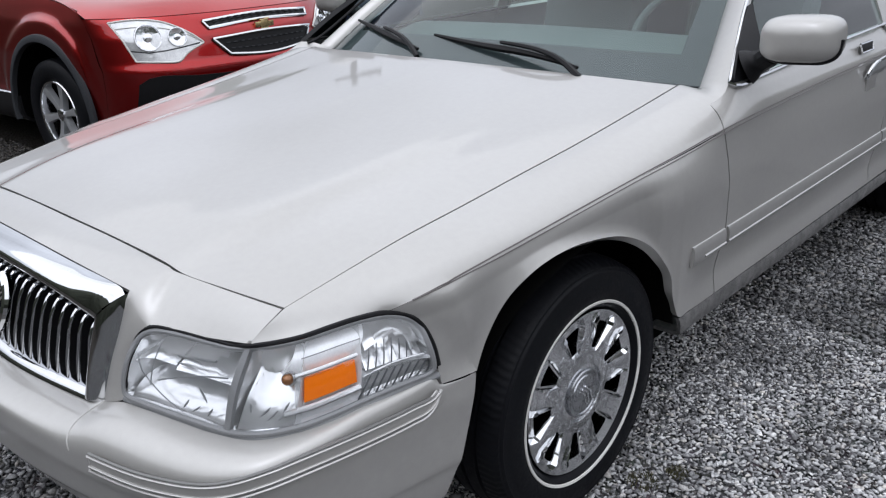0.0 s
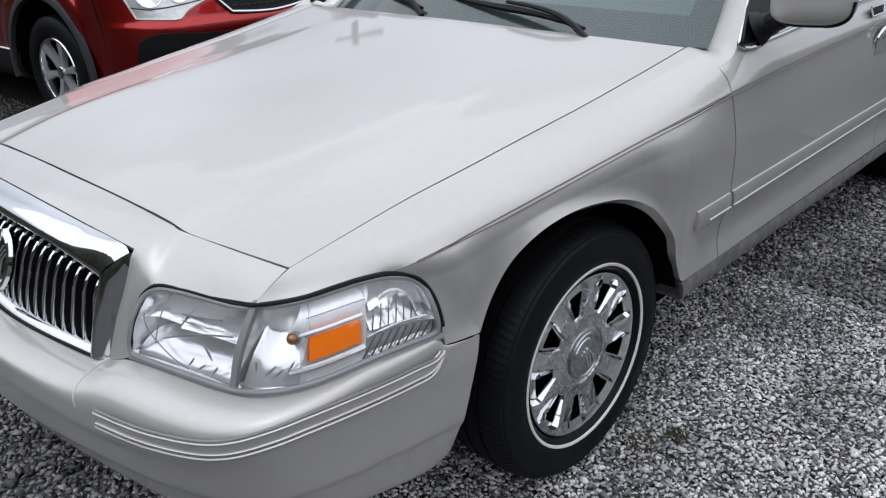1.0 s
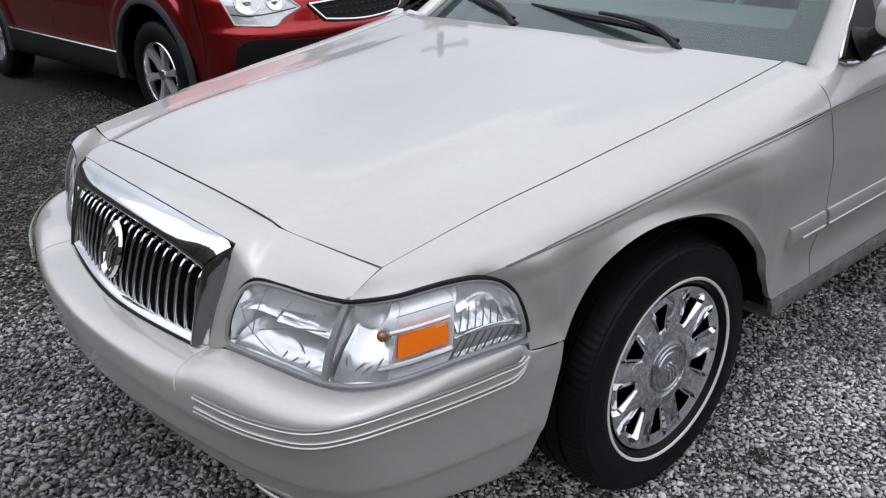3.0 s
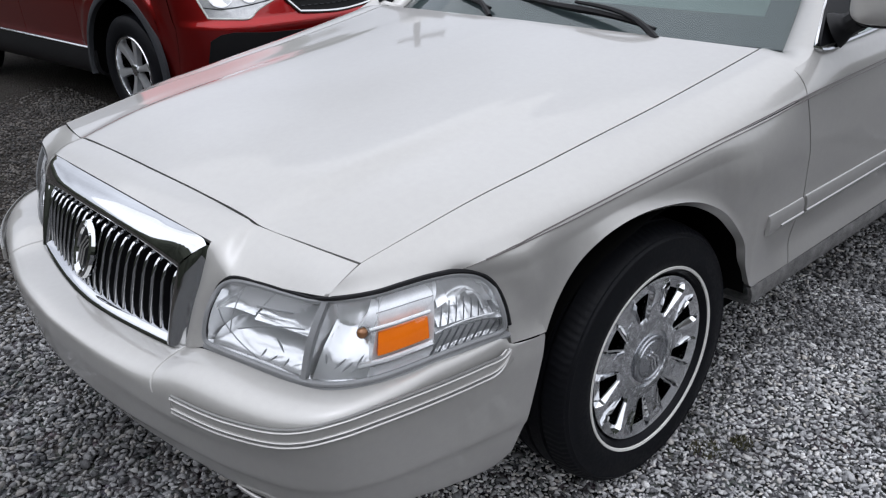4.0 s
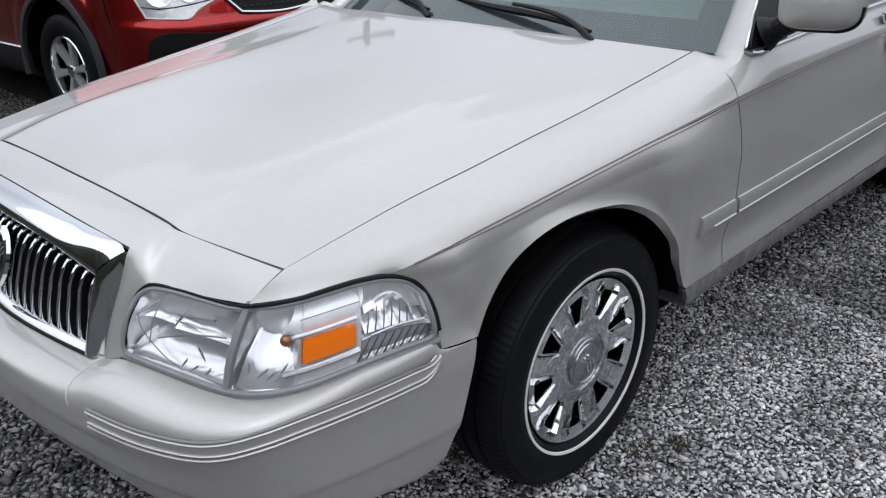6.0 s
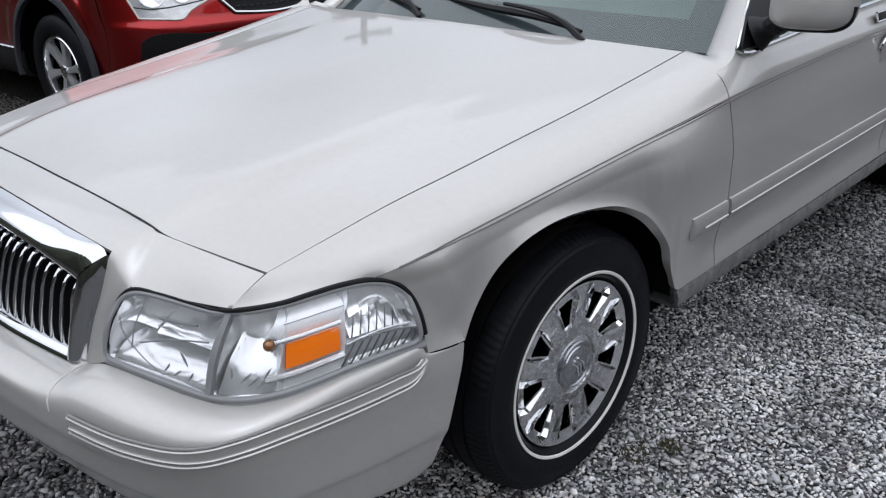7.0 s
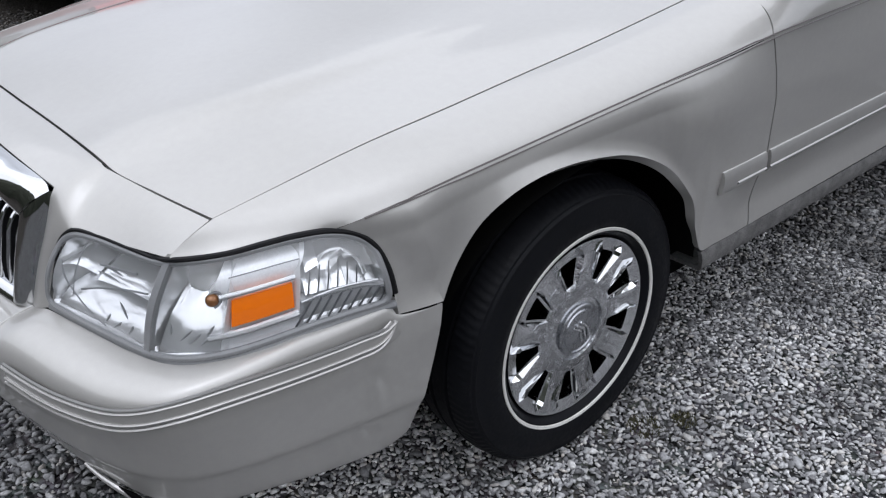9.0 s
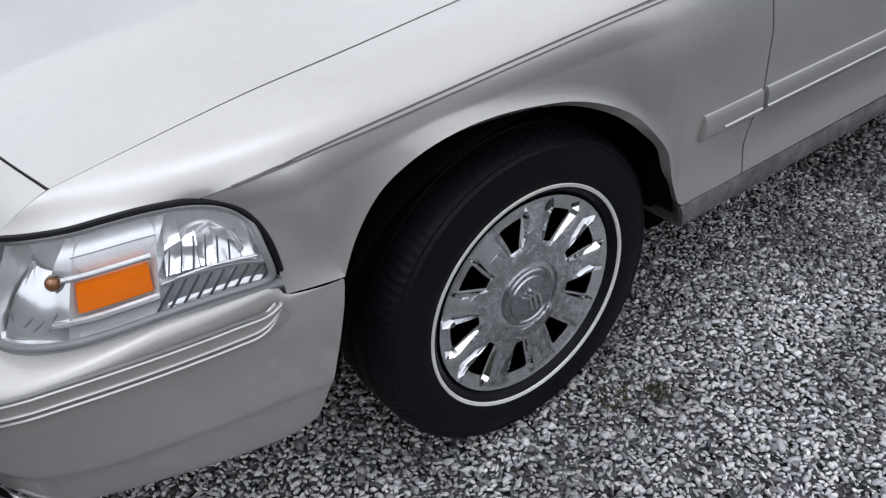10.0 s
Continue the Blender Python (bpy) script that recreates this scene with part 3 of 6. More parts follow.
# header panel round grille and lamps
bm = bmesh.new()
held = []
for side in (1, -1):
    rows = [[(0.463, -0.7545, 0.793), (0.60, -0.7335, 0.786), (0.730, -0.7045, 0.775)],
            [(0.484, -0.801, 0.7660), (0.616, -0.770, 0.7610), (0.737, -0.744, 0.7620)],
            [(0.509, -0.847, 0.730), (0.632, -0.804, 0.7275), (0.735, -0.781, 0.7395)]]
    a = loft(rows, 14, 30)
    c = loft([[(0.442, -0.7565, 0.7985), (0.25, -0.7555, 0.804), (0, -0.7575, 0.806)], [(0.436, -0.802, 0.790), (0.25, -0.812, 0.795), (0, -0.815, 0.798)], [(0.432, -0.838, 0.775), (0.25, -0.846, 0.782), (0, -0.849, 0.785)]], 14, 30)
    left = np.concatenate([c[:, 0], spl([(0.429, -0.842, 0.772), (0.4235, -0.866, 0.705), (0.4115, -0.890, 0.640), (0.4015, -0.916, 0.558)], 18)[1:]])
    midl = np.concatenate([spl([(0.453, -0.757, 0.796), (0.460, -0.806, 0.783), (0.468, -0.846, 0.757)], 14), spl([(0.468, -0.846, 0.757), (0.452, -0.872, 0.702), (0.440, -0.893, 0.640), (0.431, -0.915, 0.566)], 18)[1:]])
    right = np.concatenate([a[:, 0], spl([(0.509, -0.847, 0.730), (0.478, -0.865, 0.702), (0.465, -0.880, 0.640), (0.460, -0.903, 0.576)], 18)[1:]])
    b = np.stack([spl([p, q, r], 9) for p, q, r in zip(left, midl, right)], 1)
    for line in (a[0], a[-1], a[:, -1], c[0], c[-1], b[0, 13:], b[-1, 13:], b[:, 0], b[:, -1]):
        held.extend(line)
    for g, ed in ((a, "tbr"), (b[:, :14], ""), (b[:, 13:], "tb"), (c, "tb")):
        add_panel(bm, g if side > 0 else mir(g), 0.015, ed if side > 0 else ed.replace("r", "l"))
bmesh.ops.remove_doubles(bm, verts=bm.verts[:], dist=0.001)
# round over the bends between hood, lamps and grille
held = {tuple(round(abs(float(c)), 3) for c in q) for q in held}
free = [v for v in bm.verts if not v.is_boundary and tuple(round(abs(c), 3) for c in v.co) not in held]
for k in range(4):
    bmesh.ops.smooth_vert(bm, verts=free, factor=0.5, use_axis_x=True, use_axis_y=True, use_axis_z=True)
part("header_panel", bm, SILVER, sedan)

# bumper cover
PLAN = [(0, -1.062), (0.25, -1.046), (0.5, -1.000), (0.65, -0.960), (0.76, -0.911), (0.82, -0.860), (0.855, -0.780), (0.872, -0.700), (0.883, -0.600), (0.889, -0.480), (0.892, -0.372)]
RIDGE_Z = [0.545, 0.540, 0.524, 0.527, 0.535, 0.545, 0.554, 0.556, 0.557, 0.560, 0.560]


def bumper_row(out, z, back=0.0):
    q = np.array(PLAN, float)
    t = np.gradient(q, axis=0)
    t /= np.linalg.norm(t, axis=1, keepdims=True)
    nrm = np.stack([t[:, 1], -t[:, 0]], 1)
    r = q + nrm * np.array(out)[:, None] if np.ndim(out) else q + nrm * out
    r[-1, 1] += back
    r[0, 0] = 0
    return [tuple(v) for v in np.c_[r, np.broadcast_to(z, len(q))]]


SHELF = [(0, -0.967, 0.547), (0.2, -0.958, 0.550), (0.40, -0.918, 0.557), (0.460, -0.906, 0.573), (0.539, -0.890, 0.577), (0.612, -0.869, 0.573), (0.679, -0.848, 0.569), (0.760, -0.814, 0.571), (0.815, -0.748, 0.579), (0.854, -0.643, 0.593), (0.8795, -0.478, 0.592), (0.8830, -0.467, 0.5690), (0.8885, -0.430, 0.5625), (0.8915, -0.372, 0.5575)]
ridge = np.array(RIDGE_Z)
low_z = np.array([0.366, 0.358, 0.340, 0.328, 0.314, 0.308, 0.303, 0.294, 0.276, 0.262, 0.272])
crease = np.array([0.405, 0.403, 0.398, 0.395, 0.392, 0.391, 0.388, 0.384, 0.376, 0.364, 0.356])
rows = [bumper_row(0.0, ridge - 0.014), bumper_row(0.001, ridge - 0.05, -0.006), bumper_row(-0.004, 0.455, -0.016), bumper_row(-0.010, crease + 0.003, -0.040), bumper_row(-0.0145, crease - 0.003, -0.044), bumper_row(-0.030, low_z + 0.008, -0.070), bumper_row(-0.038, low_z, -0.074), bumper_row(-0.110, low_z - 0.004, -0.074)]
FACE = np.array([spl(r, 90) for r in rows])
shelf_line = np.concatenate([spl(SHELF[:10], 78)[:-1], spl(SHELF[9:11], 6)[:-1], spl(SHELF[10:12], 4)[:-1], spl(SHELF[11:], 5)])
shelf_line = lay(shelf_line, np.linspace(0, 1, 90))
# the shelf runs out flat and turns down over a quarter round
BUMP = []
for u in np.linspace(0, 1, 17):
    q = shelf_line + (FACE[0] - shelf_line) * np.array([1 - (1 - u) ** 1.9, 1 - (1 - u) ** 1.9, u**2.4])
    BUMP.append(q)
BUMP = np.concatenate([np.array(BUMP)] + [FACE[k - 1] + (FACE[k] - FACE[k - 1]) * (np.arange(1, c + 1) / c)[:, None, None] for k, c in enumerate((0, 6, 7, 8, 3, 8, 3, 5)) if k])
for k in range(3):  # soften the bends a little
    BUMP[1:-1] = (BUMP[:-2] + 2 * BUMP[1:-1] + BUMP[2:]) / 4
bm = bmesh.new()
add_panel(bm, BUMP, 0.015, "tr")
add_panel(bm, mir(BUMP), 0.015, "tl")
bmesh.ops.remove_doubles(bm, verts=bm.verts[:], dist=0.0006)
part("bumper_cover", bm, SILVER, sedan)

# shallow crease where the raised middle of the shelf ends
for side in (1, -1):
    line = []
    for i, x in zip(range(0, 17), np.linspace(0.405, 0.440, 17)):
        j = int(np.argmin(np.abs(BUMP[i, :, 0] - x)))
        near = BUMP[i, j - 1] + (BUMP[i, j + 1] - BUMP[i, j - 1]) * (x - BUMP[i, j - 1, 0]) / (BUMP[i, j + 1, 0] - BUMP[i, j - 1, 0])
        line.append(near + np.array([0, 0, -0.0012]))
    bm = bmesh.new()
    add_tube(bm, np.array(line) * np.array([side, 1, 1]), np.linspace(0.0036, 0.0024, 17), 6)
    part("shelf_crease", bm, SILVER, sedan)

# bright lower lip at each front corner, with a black tube over it for the shade in the air slot's end
for side in (1, -1):
    fx = np.array([side, 1, 1])
    bm = bmesh.new()
    lip = spl([(0.600, -0.944, 0.338), (0.655, -0.932, 0.332), (0.740, -0.893, 0.314), (0.790, -0.853, 0.311), (0.822, -0.795, 0.314)], 30)
    add_tube(bm, lip * fx, np.interp(np.linspace(0, 1, 30), [0, 0.3, 0.7, 1], [0.003, 0.0055, 0.006, 0.0015]), 8)
    part("bumper_lip", bm, SILVER_MOULD, sedan)
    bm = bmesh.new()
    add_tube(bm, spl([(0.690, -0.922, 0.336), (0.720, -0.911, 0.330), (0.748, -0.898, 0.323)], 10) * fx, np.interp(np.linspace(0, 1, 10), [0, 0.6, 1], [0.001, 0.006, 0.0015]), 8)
    part("air_slot_shade", bm, GAP, sedan)

# bumper mouldings: a flat channel between a thin upper rib and a double lower rib, wrapping each corner
for side in (1, -1):
    top = spl([(0.509, -1.001, 0.513), (0.657, -0.962, 0.513), (0.761, -0.915, 0.520), (0.794, -0.889, 0.527), (0.833, -0.841, 0.541), (0.858, -0.782, 0.550), (0.873, -0.714, 0.551), (0.883, -0.639, 0.549), (0.889, -0.558, 0.546), (0.893, -0.500, 0.547), (0.894, -0.480, 0.558)], 70)
    t = np.gradient(top, axis=0)
    t /= np.linalg.norm(t, axis=1, keepdims=True)
    nrm = np.stack([t[:, 1], -t[:, 0], 0 * t[:, 0]], 1)
    bm = bmesh.new()
    add_strip(bm, (top + nrm * 0.001) * np.array([side, 1, 1]), nrm * np.array([side, 1, 1]), 0.038, 0.0045, 9)
    moulding = part("bumper_moulding", bm, SILVER, sedan, "ribbed silver bumper moulding")
    # the dark strips carry the shade beside the ribs in their colour
    for name, dz, wide, proud, material in (("groove_shade", 0.0190, 0.0042, 0.0050, GROOVE_SHADE), ("rib", 0.0150, 0.0048, 0.0080, SILVER_MOULD), ("rib", -0.0065, 0.0042, 0.0078, SILVER_MOULD), ("groove_shade", -0.0105, 0.0042, 0.0060, GROOVE_SHADE), ("rib", -0.0152, 0.0062, 0.0092, SILVER_MOULD)):
        bm = bmesh.new()
        q = top + nrm * 0.0012 + np.array([0, 0, dz])
        q[:, 2] += (0.012 - dz) * np.clip((np.linspace(0, 1, 70) - 0.91) / 0.09, 0, 1) ** 2.2  # the ribs curl up and join at the rear end
        add_strip(bm, q * np.array([side, 1, 1]), nrm * np.array([side, 1, 1]), wide, proud)
        part(name, bm, material, moulding)
    # the moulding's square front end
    bm = bmesh.new()
    add_tube(bm, np.array([top[0] + nrm[0] * 0.005 + np.array([0, 0, d]) for d in (0.016, 0.0, -0.016)]) * np.array([side, 1, 1]), 0.0026, 6)
    part("rib", bm, SILVER_MOULD, moulding)


# ---------------------------------------------------------------- head lamps
def two_part(line, brk, na, nb):
    """A line sampled in two stretches that meet at a break."""
    q = spl(line, 600)
    k = int(np.argmin(np.linalg.norm(q - np.array(brk), axis=1)))
    return np.concatenate([spl(q[: k + 1 : 4], na)[:-1], spl(q[k::4], nb)])


def build_lamp(side):
    n = 20
    top = two_part(TOP_LAMP[2:14], (0.739, -0.777, 0.7345), 30, 36)
    low = two_part(LOW_LAMP, (0.716, -0.832, 0.571), 30, 36)
    m = len(top)
    fx = np.array([side, 1, 1])
    lens = np.array([top * (1 - f) + low * f for f in np.linspace(0.03, 0.97, n)])
    inw = normals(lens)
    inw *= np.sign(inw[:, :, 1].mean()) * -1  # points out, to the front
    lens += inw * (0.012 * np.sin(np.linspace(0, math.pi, n))[:, None, None])
    lamp = part("headlamp", rim_mesh(lens, inw, fx), GREY_RIM, sedan, "clear headlamp with an amber side reflector")
    for lo, hi in ((0, 28), (29, m)):
        bm = bmesh.new()
        add_grid(bm, lens[:, lo:hi] * fx)
        ob = part("lens", bm, LENS, lamp)
        ob.visible_shadow = False
    deep = lens - inw * 0.010

    def spot(i, j, d=0.0):
        j0 = int(min(j, m - 2))
        i0 = int(min(i, n - 2))
        u, w = i - i0, j - j0
        q = (deep[i0, j0] * (1 - w) + deep[i0, j0 + 1] * w) * (1 - u) + (deep[i0 + 1, j0] * (1 - w) + deep[i0 + 1, j0 + 1] * w) * u
        return (q - inw[i0, j0] * d) * fx

    # bright bowls behind the lens: main, turn signal, upper side band, side marker
    for lo, hi, r0, r1, depth in ((0, 28, 0, 20, 0.060), (28, 40, 0, 20, 0.050), (39, 51, 0, 20, 0.016), (50, m, 0, 14, 0.034), (50, m, 13, 20, 0.010)):
        bm = bmesh.new()
        g = deep[r0:r1, lo:hi].copy()
        u = np.linspace(-1, 1, g.shape[0])[:, None]
        v = np.linspace(-1, 1, g.shape[1])[None, :]
        g -= inw[r0:r1, lo:hi] * (depth * np.clip((1 - u**6) * (1 - v**6), 0, 1) ** 0.5)[:, :, None]
        add_grid(bm, g * fx)
        part("reflector", bm, HOUSING if lo == 39 else REFLECTOR, lamp)
    # facets and shut lines of the main bowl
    for pts, r in (([(6, 2), (10, 4), (14, 8), (16.5, 12), (18, 16)], 0.0016), ([(2, 7.5), (8, 7), (14, 7)], 0.0014), ([(12, 9), (9, 16), (7, 25)], 0.0020), ([(5, 12), (4.5, 17), (4, 21)], 0.003)):
        bm = bmesh.new()
        add_tube(bm, spl([spot(i, j, 0.0) for i, j in pts], 14), r * 0.8, 6)
        part("facet_line", bm, GREY_RIM, lamp)
    # pressed mirror facets: small louvres that throw the sky's light forward
    rnd = random.Random(41)
    for i0, i1, j0, j1, ni, nj, depth, lift in ((1.0, 12.4, 51.0, m - 2.4, 2, 5, 0.008, 0.022), (13.6, 18.6, 50.0, m - 1.8, 1, 1, 0.003, 0.0085)):
        cuts_j = [0.0] + sorted((b + rnd.uniform(-0.28, 0.28)) / nj for b in range(1, nj)) + [1.0]
        bm = bmesh.new()
        for b in range(nj):
            cuts_i = [0.0] + sorted((a + rnd.uniform(-0.3, 0.3)) / ni for a in range(1, ni)) + [1.0]
            ja, jb = j0 + (j1 - j0) * cuts_j[b], j0 + (j1 - j0) * (cuts_j[b + 1] - 0.004)
            slopes = [0.0] + [rnd.uniform(-1.6, 1.6) for a in range(1, ni)] + [0.0]
            for a in range(ni):
                ia, ib = i0 + (i1 - i0) * cuts_i[a], i0 + (i1 - i0) * (cuts_i[a + 1] - 0.006)
                ka, kb = slopes[a], slopes[a + 1]
                bow = 0.35 + 0.65 * math.cos(0.5 * math.pi * (cuts_j[b] + cuts_j[b + 1] - 1)) + 0.15 * rnd.random()
                rise = lift * (cuts_i[a + 1] - cuts_i[a]) * 5 / 2 * rnd.uniform(0.75, 1.25)
                turn = rnd.uniform(-0.004, 0.004)
                q = [spot(max(ia + ka, i0), ja, depth * bow + rise + turn), spot(max(ia - ka, i0), jb, depth * bow + rise - turn), spot(min(ib - kb, 18.8), jb, depth * bow - turn), spot(min(ib + kb, 18.8), ja, depth * bow + turn)]
                bm.faces.new([bm.verts.new(p) for p in q])
        part("facets", bm, REFLECTOR, lamp, angle=1, fix=False)
    # smooth mirror bowls of the two front chambers: an upper and a lower shell that meet in a ledge
    for i0, i1, j0, j1, back, bow in ((1.0, 7.6, 1.2, 12.0, 0.044, 0.006), (1.0, 8.6, 12.2, 26.8, 0.050, 0.008), (8.8, 18.6, 1.2, 26.8, 0.062, 0.010), (1.0, 18.6, 29.2, 39.0, 0.066, 0.010)):
        bm = bmesh.new()
        g = np.zeros((16, 20, 3))
        for a, u in enumerate(np.linspace(0, 1, 16)):
            for b, w in enumerate(np.linspace(0, 1, 20)):
                p = spot(i0 + (i1 - i0) * u, j0 + (j1 - j0) * w)
                ripple = 0.0016 * noise.noise(Vector(p) * 34) + 0.0006 * noise.noise(Vector(p) * 110)
                g[a, b] = spot(i0 + (i1 - i0) * u, j0 + (j1 - j0) * w, 0.004 + back * (1 - u) ** 1.3 + bow * math.sin(math.pi * w) + ripple)
        add_grid(bm, g)
        part("facets", bm, REFLECTOR, lamp, fix=False)
    # amber block with a bright bar over it
    bm = bmesh.new()
    g = np.array([[spot(i, j - 0.10 * (14 - i) + 0.5, 0.003) for j in np.linspace(39.6, 48.8, 12)] for i in np.linspace(8.7, 14.1, 6)])
    add_panel(bm, g, 0.014)
    part("amber_reflector", bm, AMBER, lamp, "orange reflector")
    bm = bmesh.new()
    g = np.array([[spot(i, j - 0.25 * (i - 1), 0.016 - 0.015 * math.sin(math.pi * (i - 0.6) / 7.0)) for j in np.linspace(37.6, 51.4, 18)] for i in np.linspace(0.6, 7.6, 12)])
    add_panel(bm, g, 0.012, core=spot(9, 42, 0.2))
    part("bright_band", bm, LAMP_BAND, lamp)
    for i, r, material in ((4.2, 0.0009, GREY_RIM), (7.5, 0.0030, LAMP_BAND), (8.0, 0.0012, GREY_RIM)):
        bm = bmesh.new()
        add_tube(bm, spl([spot(i, j - 0.25 * (i - 1), 0.0 if i > 4.5 else 0.0005) for j in (39.4, 43, 47, 50.8)], 16), r, 6)
        part("band_line", bm, material, lamp)
    bm = bmesh.new()
    add_tube(bm, spl([spot(15.6, j, 0.004) for j in (37, 42, 46, 50)], 16), 0.006, 8)
    part("bright_bar", bm, REFLECTOR, lamp)
    # turn bulb
    bm = bmesh.new()
    bmesh.ops.create_uvsphere(bm, u_segments=16, v_segments=10, radius=0.011, matrix=Matrix.Translation(Vector(spot(8, 36.6, 0.006))))
    part("bulb", bm, BULB, lamp)
    # grey arc that draws the socket's shade round the bulb
    bm = bmesh.new()
    add_tube(bm, [spot(8 + 1.5 * math.cos(a), 36.8 + 1.2 * math.sin(a), 0.004) for a in np.linspace(0.3, 4.4, 14)], 0.0022, 6)
    part("bulb_socket_shade", bm, GREY_RIM, lamp)
    # short dark strokes in the lower bowls
    for i, j, di, dj in ((15.5, 33, -2.2, 1.6), (16.3, 34.4, -2.0, 1.5), (16.8, 36, -1.8, 1.4), (12, 31, 2.4, 0.4), (13, 37.6, 2.0, -0.8), (14.6, 17, 2.6, -1.2), (15.4, 20, 2.0, -1.8), (15.0, 23, 2.4, -1.0), (5.0, 13, 0.6, 5.0), (6.6, 12, 0.4, 5.5), (11, 19, 3.0, 2.5)):
        bm = bmesh.new()
        add_tube(bm, spl([spot(i, j, 0.001), spot(i + di / 2, j + dj / 2, 0.002), spot(i + di, j + dj, 0.001)], 6), [0.0006, 0.0018, 0.0022, 0.0022, 0.0016, 0.0006], 5)
        part("stroke", bm, GREY_RIM, lamp)
    # divider between the two chambers
    bm = bmesh.new()
    d = np.array([[lens[i, j] + inw[i, j] * 0.0015 for j in (27, 28, 29)] for i in range(n)])
    d[:, 0], d[:, 2] = d[:, 1] + 0.62 * (d[:, 0] - d[:, 1]), d[:, 1] + 0.62 * (d[:, 2] - d[:, 1])
    add_panel(bm, d * fx, 0.012)
    part("divider", bm, GREY_RIM, lamp)
    # fluted strokes of the side marker
    for k in range(9):
        bm = bmesh.new()
        add_tube(bm, [spot(i, min(49.5 + k * 1.6 + (19 - i) * 0.42, m - 1.6), 0.000) for i in np.linspace(13.6, 18.6, 5)], 0.0019, 5)
        part("flute", bm, FLUTE, lamp)
    for k in range(6):
        bm = bmesh.new()
        add_tube(bm, [spot(i, 51.5 + k * 1.55 + 0.08 * (9 - i), 0.002) for i in np.linspace(5.8 + 0.25 * (k - 2.5) ** 2, 12.2, 5)], 0.0014, 5)
        part("flute", bm, FLUTE, lamp)
    bm = bmesh.new()
    add_tube(bm, spl([spot(13.4, 50.3, 0.002), spot(12.4, 56, 0.002), spot(11.2, 62.8, 0.002)], 12), 0.0017, 6)
    part("facet_line", bm, REFLECTOR, lamp)
    bm = bmesh.new()
    add_tube(bm, spl([spot(6.2, 53.3, 0.016), spot(4.5, 54.0, 0.012), spot(3.6, 57, 0.012), spot(6, 60, 0.012), spot(10, 61, 0.012)], 20), 0.0036, 8)
    part("facet_line", bm, REFLECTOR, lamp)
    # grey bed that closes the gap under the lower rim
    bm = bmesh.new()
    add_tube(bm, (spl(LOW_LAMP, 60) + np.array([-0.003, 0.006, -0.006])) * fx, 0.0075, 8)
    part("lower_seal", bm, GREY_RIM, lamp)
    # black rubber seal along the upper edge
    bm = bmesh.new()
    q = spl(TOP_LAMP, 80)
    add_tube(bm, (q + np.array([0.0005, 0.000, 0.0015])) * fx, np.interp(np.linspace(0, 1, 80), [0, 0.3, 0.5, 0.8, 1], [0.003, 0.0035, 0.0045, 0.0055, 0.0055]), 8)
    part("seal", bm, BLACK, lamp)
    return lamp


def rim_mesh(lens, inw, fx):
    """A rounded rim round the lens."""
    bm = bmesh.new()
    ring = np.concatenate([lens[0, :], lens[1:-1, -1], lens[-1, ::-1], lens[-2:0:-1, 0]])
    ri = np.concatenate([inw[0, :], inw[1:-1, -1], inw[-1, ::-1], inw[-2:0:-1, 0]])
    for _ in range(8):
        ring = (np.roll(ring, 1, 0) + 2 * ring + np.roll(ring, -1, 0)) / 4
        ri = (np.roll(ri, 1, 0) + 2 * ri + np.roll(ri, -1, 0)) / 4
    pts = (ring + ri * 0.001) * fx
    k = len(pts)
    prof = [[], [], [], [], []]
    t = np.roll(pts, -1, 0) - np.roll(pts, 1, 0)
    t /= np.linalg.norm(t, axis=1, keepdims=True)
    o = np.cross(t, ri * fx)
    for _ in range(4):
        o = np.roll(o, 1, 0) + o + np.roll(o, -1, 0)
        o /= np.linalg.norm(o, axis=1, keepdims=True)
    for a, r in ((0, 0.0058), (1, 0.0062), (2, 0.005), (3, 0.0062), (4, 0.0058)):
        an = math.pi * a / 4
        prof[a] = pts + o * (math.cos(an) * r) + ri * fx * (math.sin(an) * 0.005 - 0.002)
    add_grid(bm, np.array(prof), True)
    return bm


build_lamp(1)
build_lamp(-1)

# ---------------------------------------------------------------- grille
grille = part("grille", bmesh.new(), CHROME, sedan, "chrome waterfall grille with a round badge")
bm = bmesh.new()
# broad chrome brow
brow = loft([[(-0.4245, -0.8460, 0.7675), (-0.412, -0.8435, 0.7755), (-0.392, -0.8425, 0.7765), (-0.25, -0.849, 0.781), (0, -0.852, 0.784), (0.25, -0.849, 0.781), (0.392, -0.8425, 0.7765), (0.412, -0.8435, 0.7755), (0.4245, -0.8460, 0.7675)],
             [(-0.4165, -0.861, 0.760), (-0.395, -0.863, 0.7695), (-0.25, -0.876, 0.777), (0, -0.882, 0.781), (0.25, -0.876, 0.777), (0.395, -0.863, 0.7695), (0.4165, -0.861, 0.760)],
             [(-0.388, -0.884, 0.736), (-0.25, -0.902, 0.759), (0, -0.910, 0.767), (0.25, -0.902, 0.759), (0.388, -0.884, 0.736)],
             [(-0.374, -0.891, 0.718), (-0.25, -0.906, 0.744), (0, -0.914, 0.754), (0.25, -0.906, 0.744), (0.374, -0.891, 0.718)],
             [(-0.370, -0.888, 0.713), (-0.25, -0.902, 0.738), (0, -0.910, 0.748), (0.25, -0.902, 0.738), (0.370, -0.888, 0.713)],
             [(-0.366, -0.850, 0.708), (-0.25, -0.860, 0.726), (0, -0.866, 0.734), (0.25, -0.860, 0.726), (0.366, -0.850, 0.708)]], 30, 60)
add_grid(bm, flip(brow))
part("brow", bm, CHROME, grille)
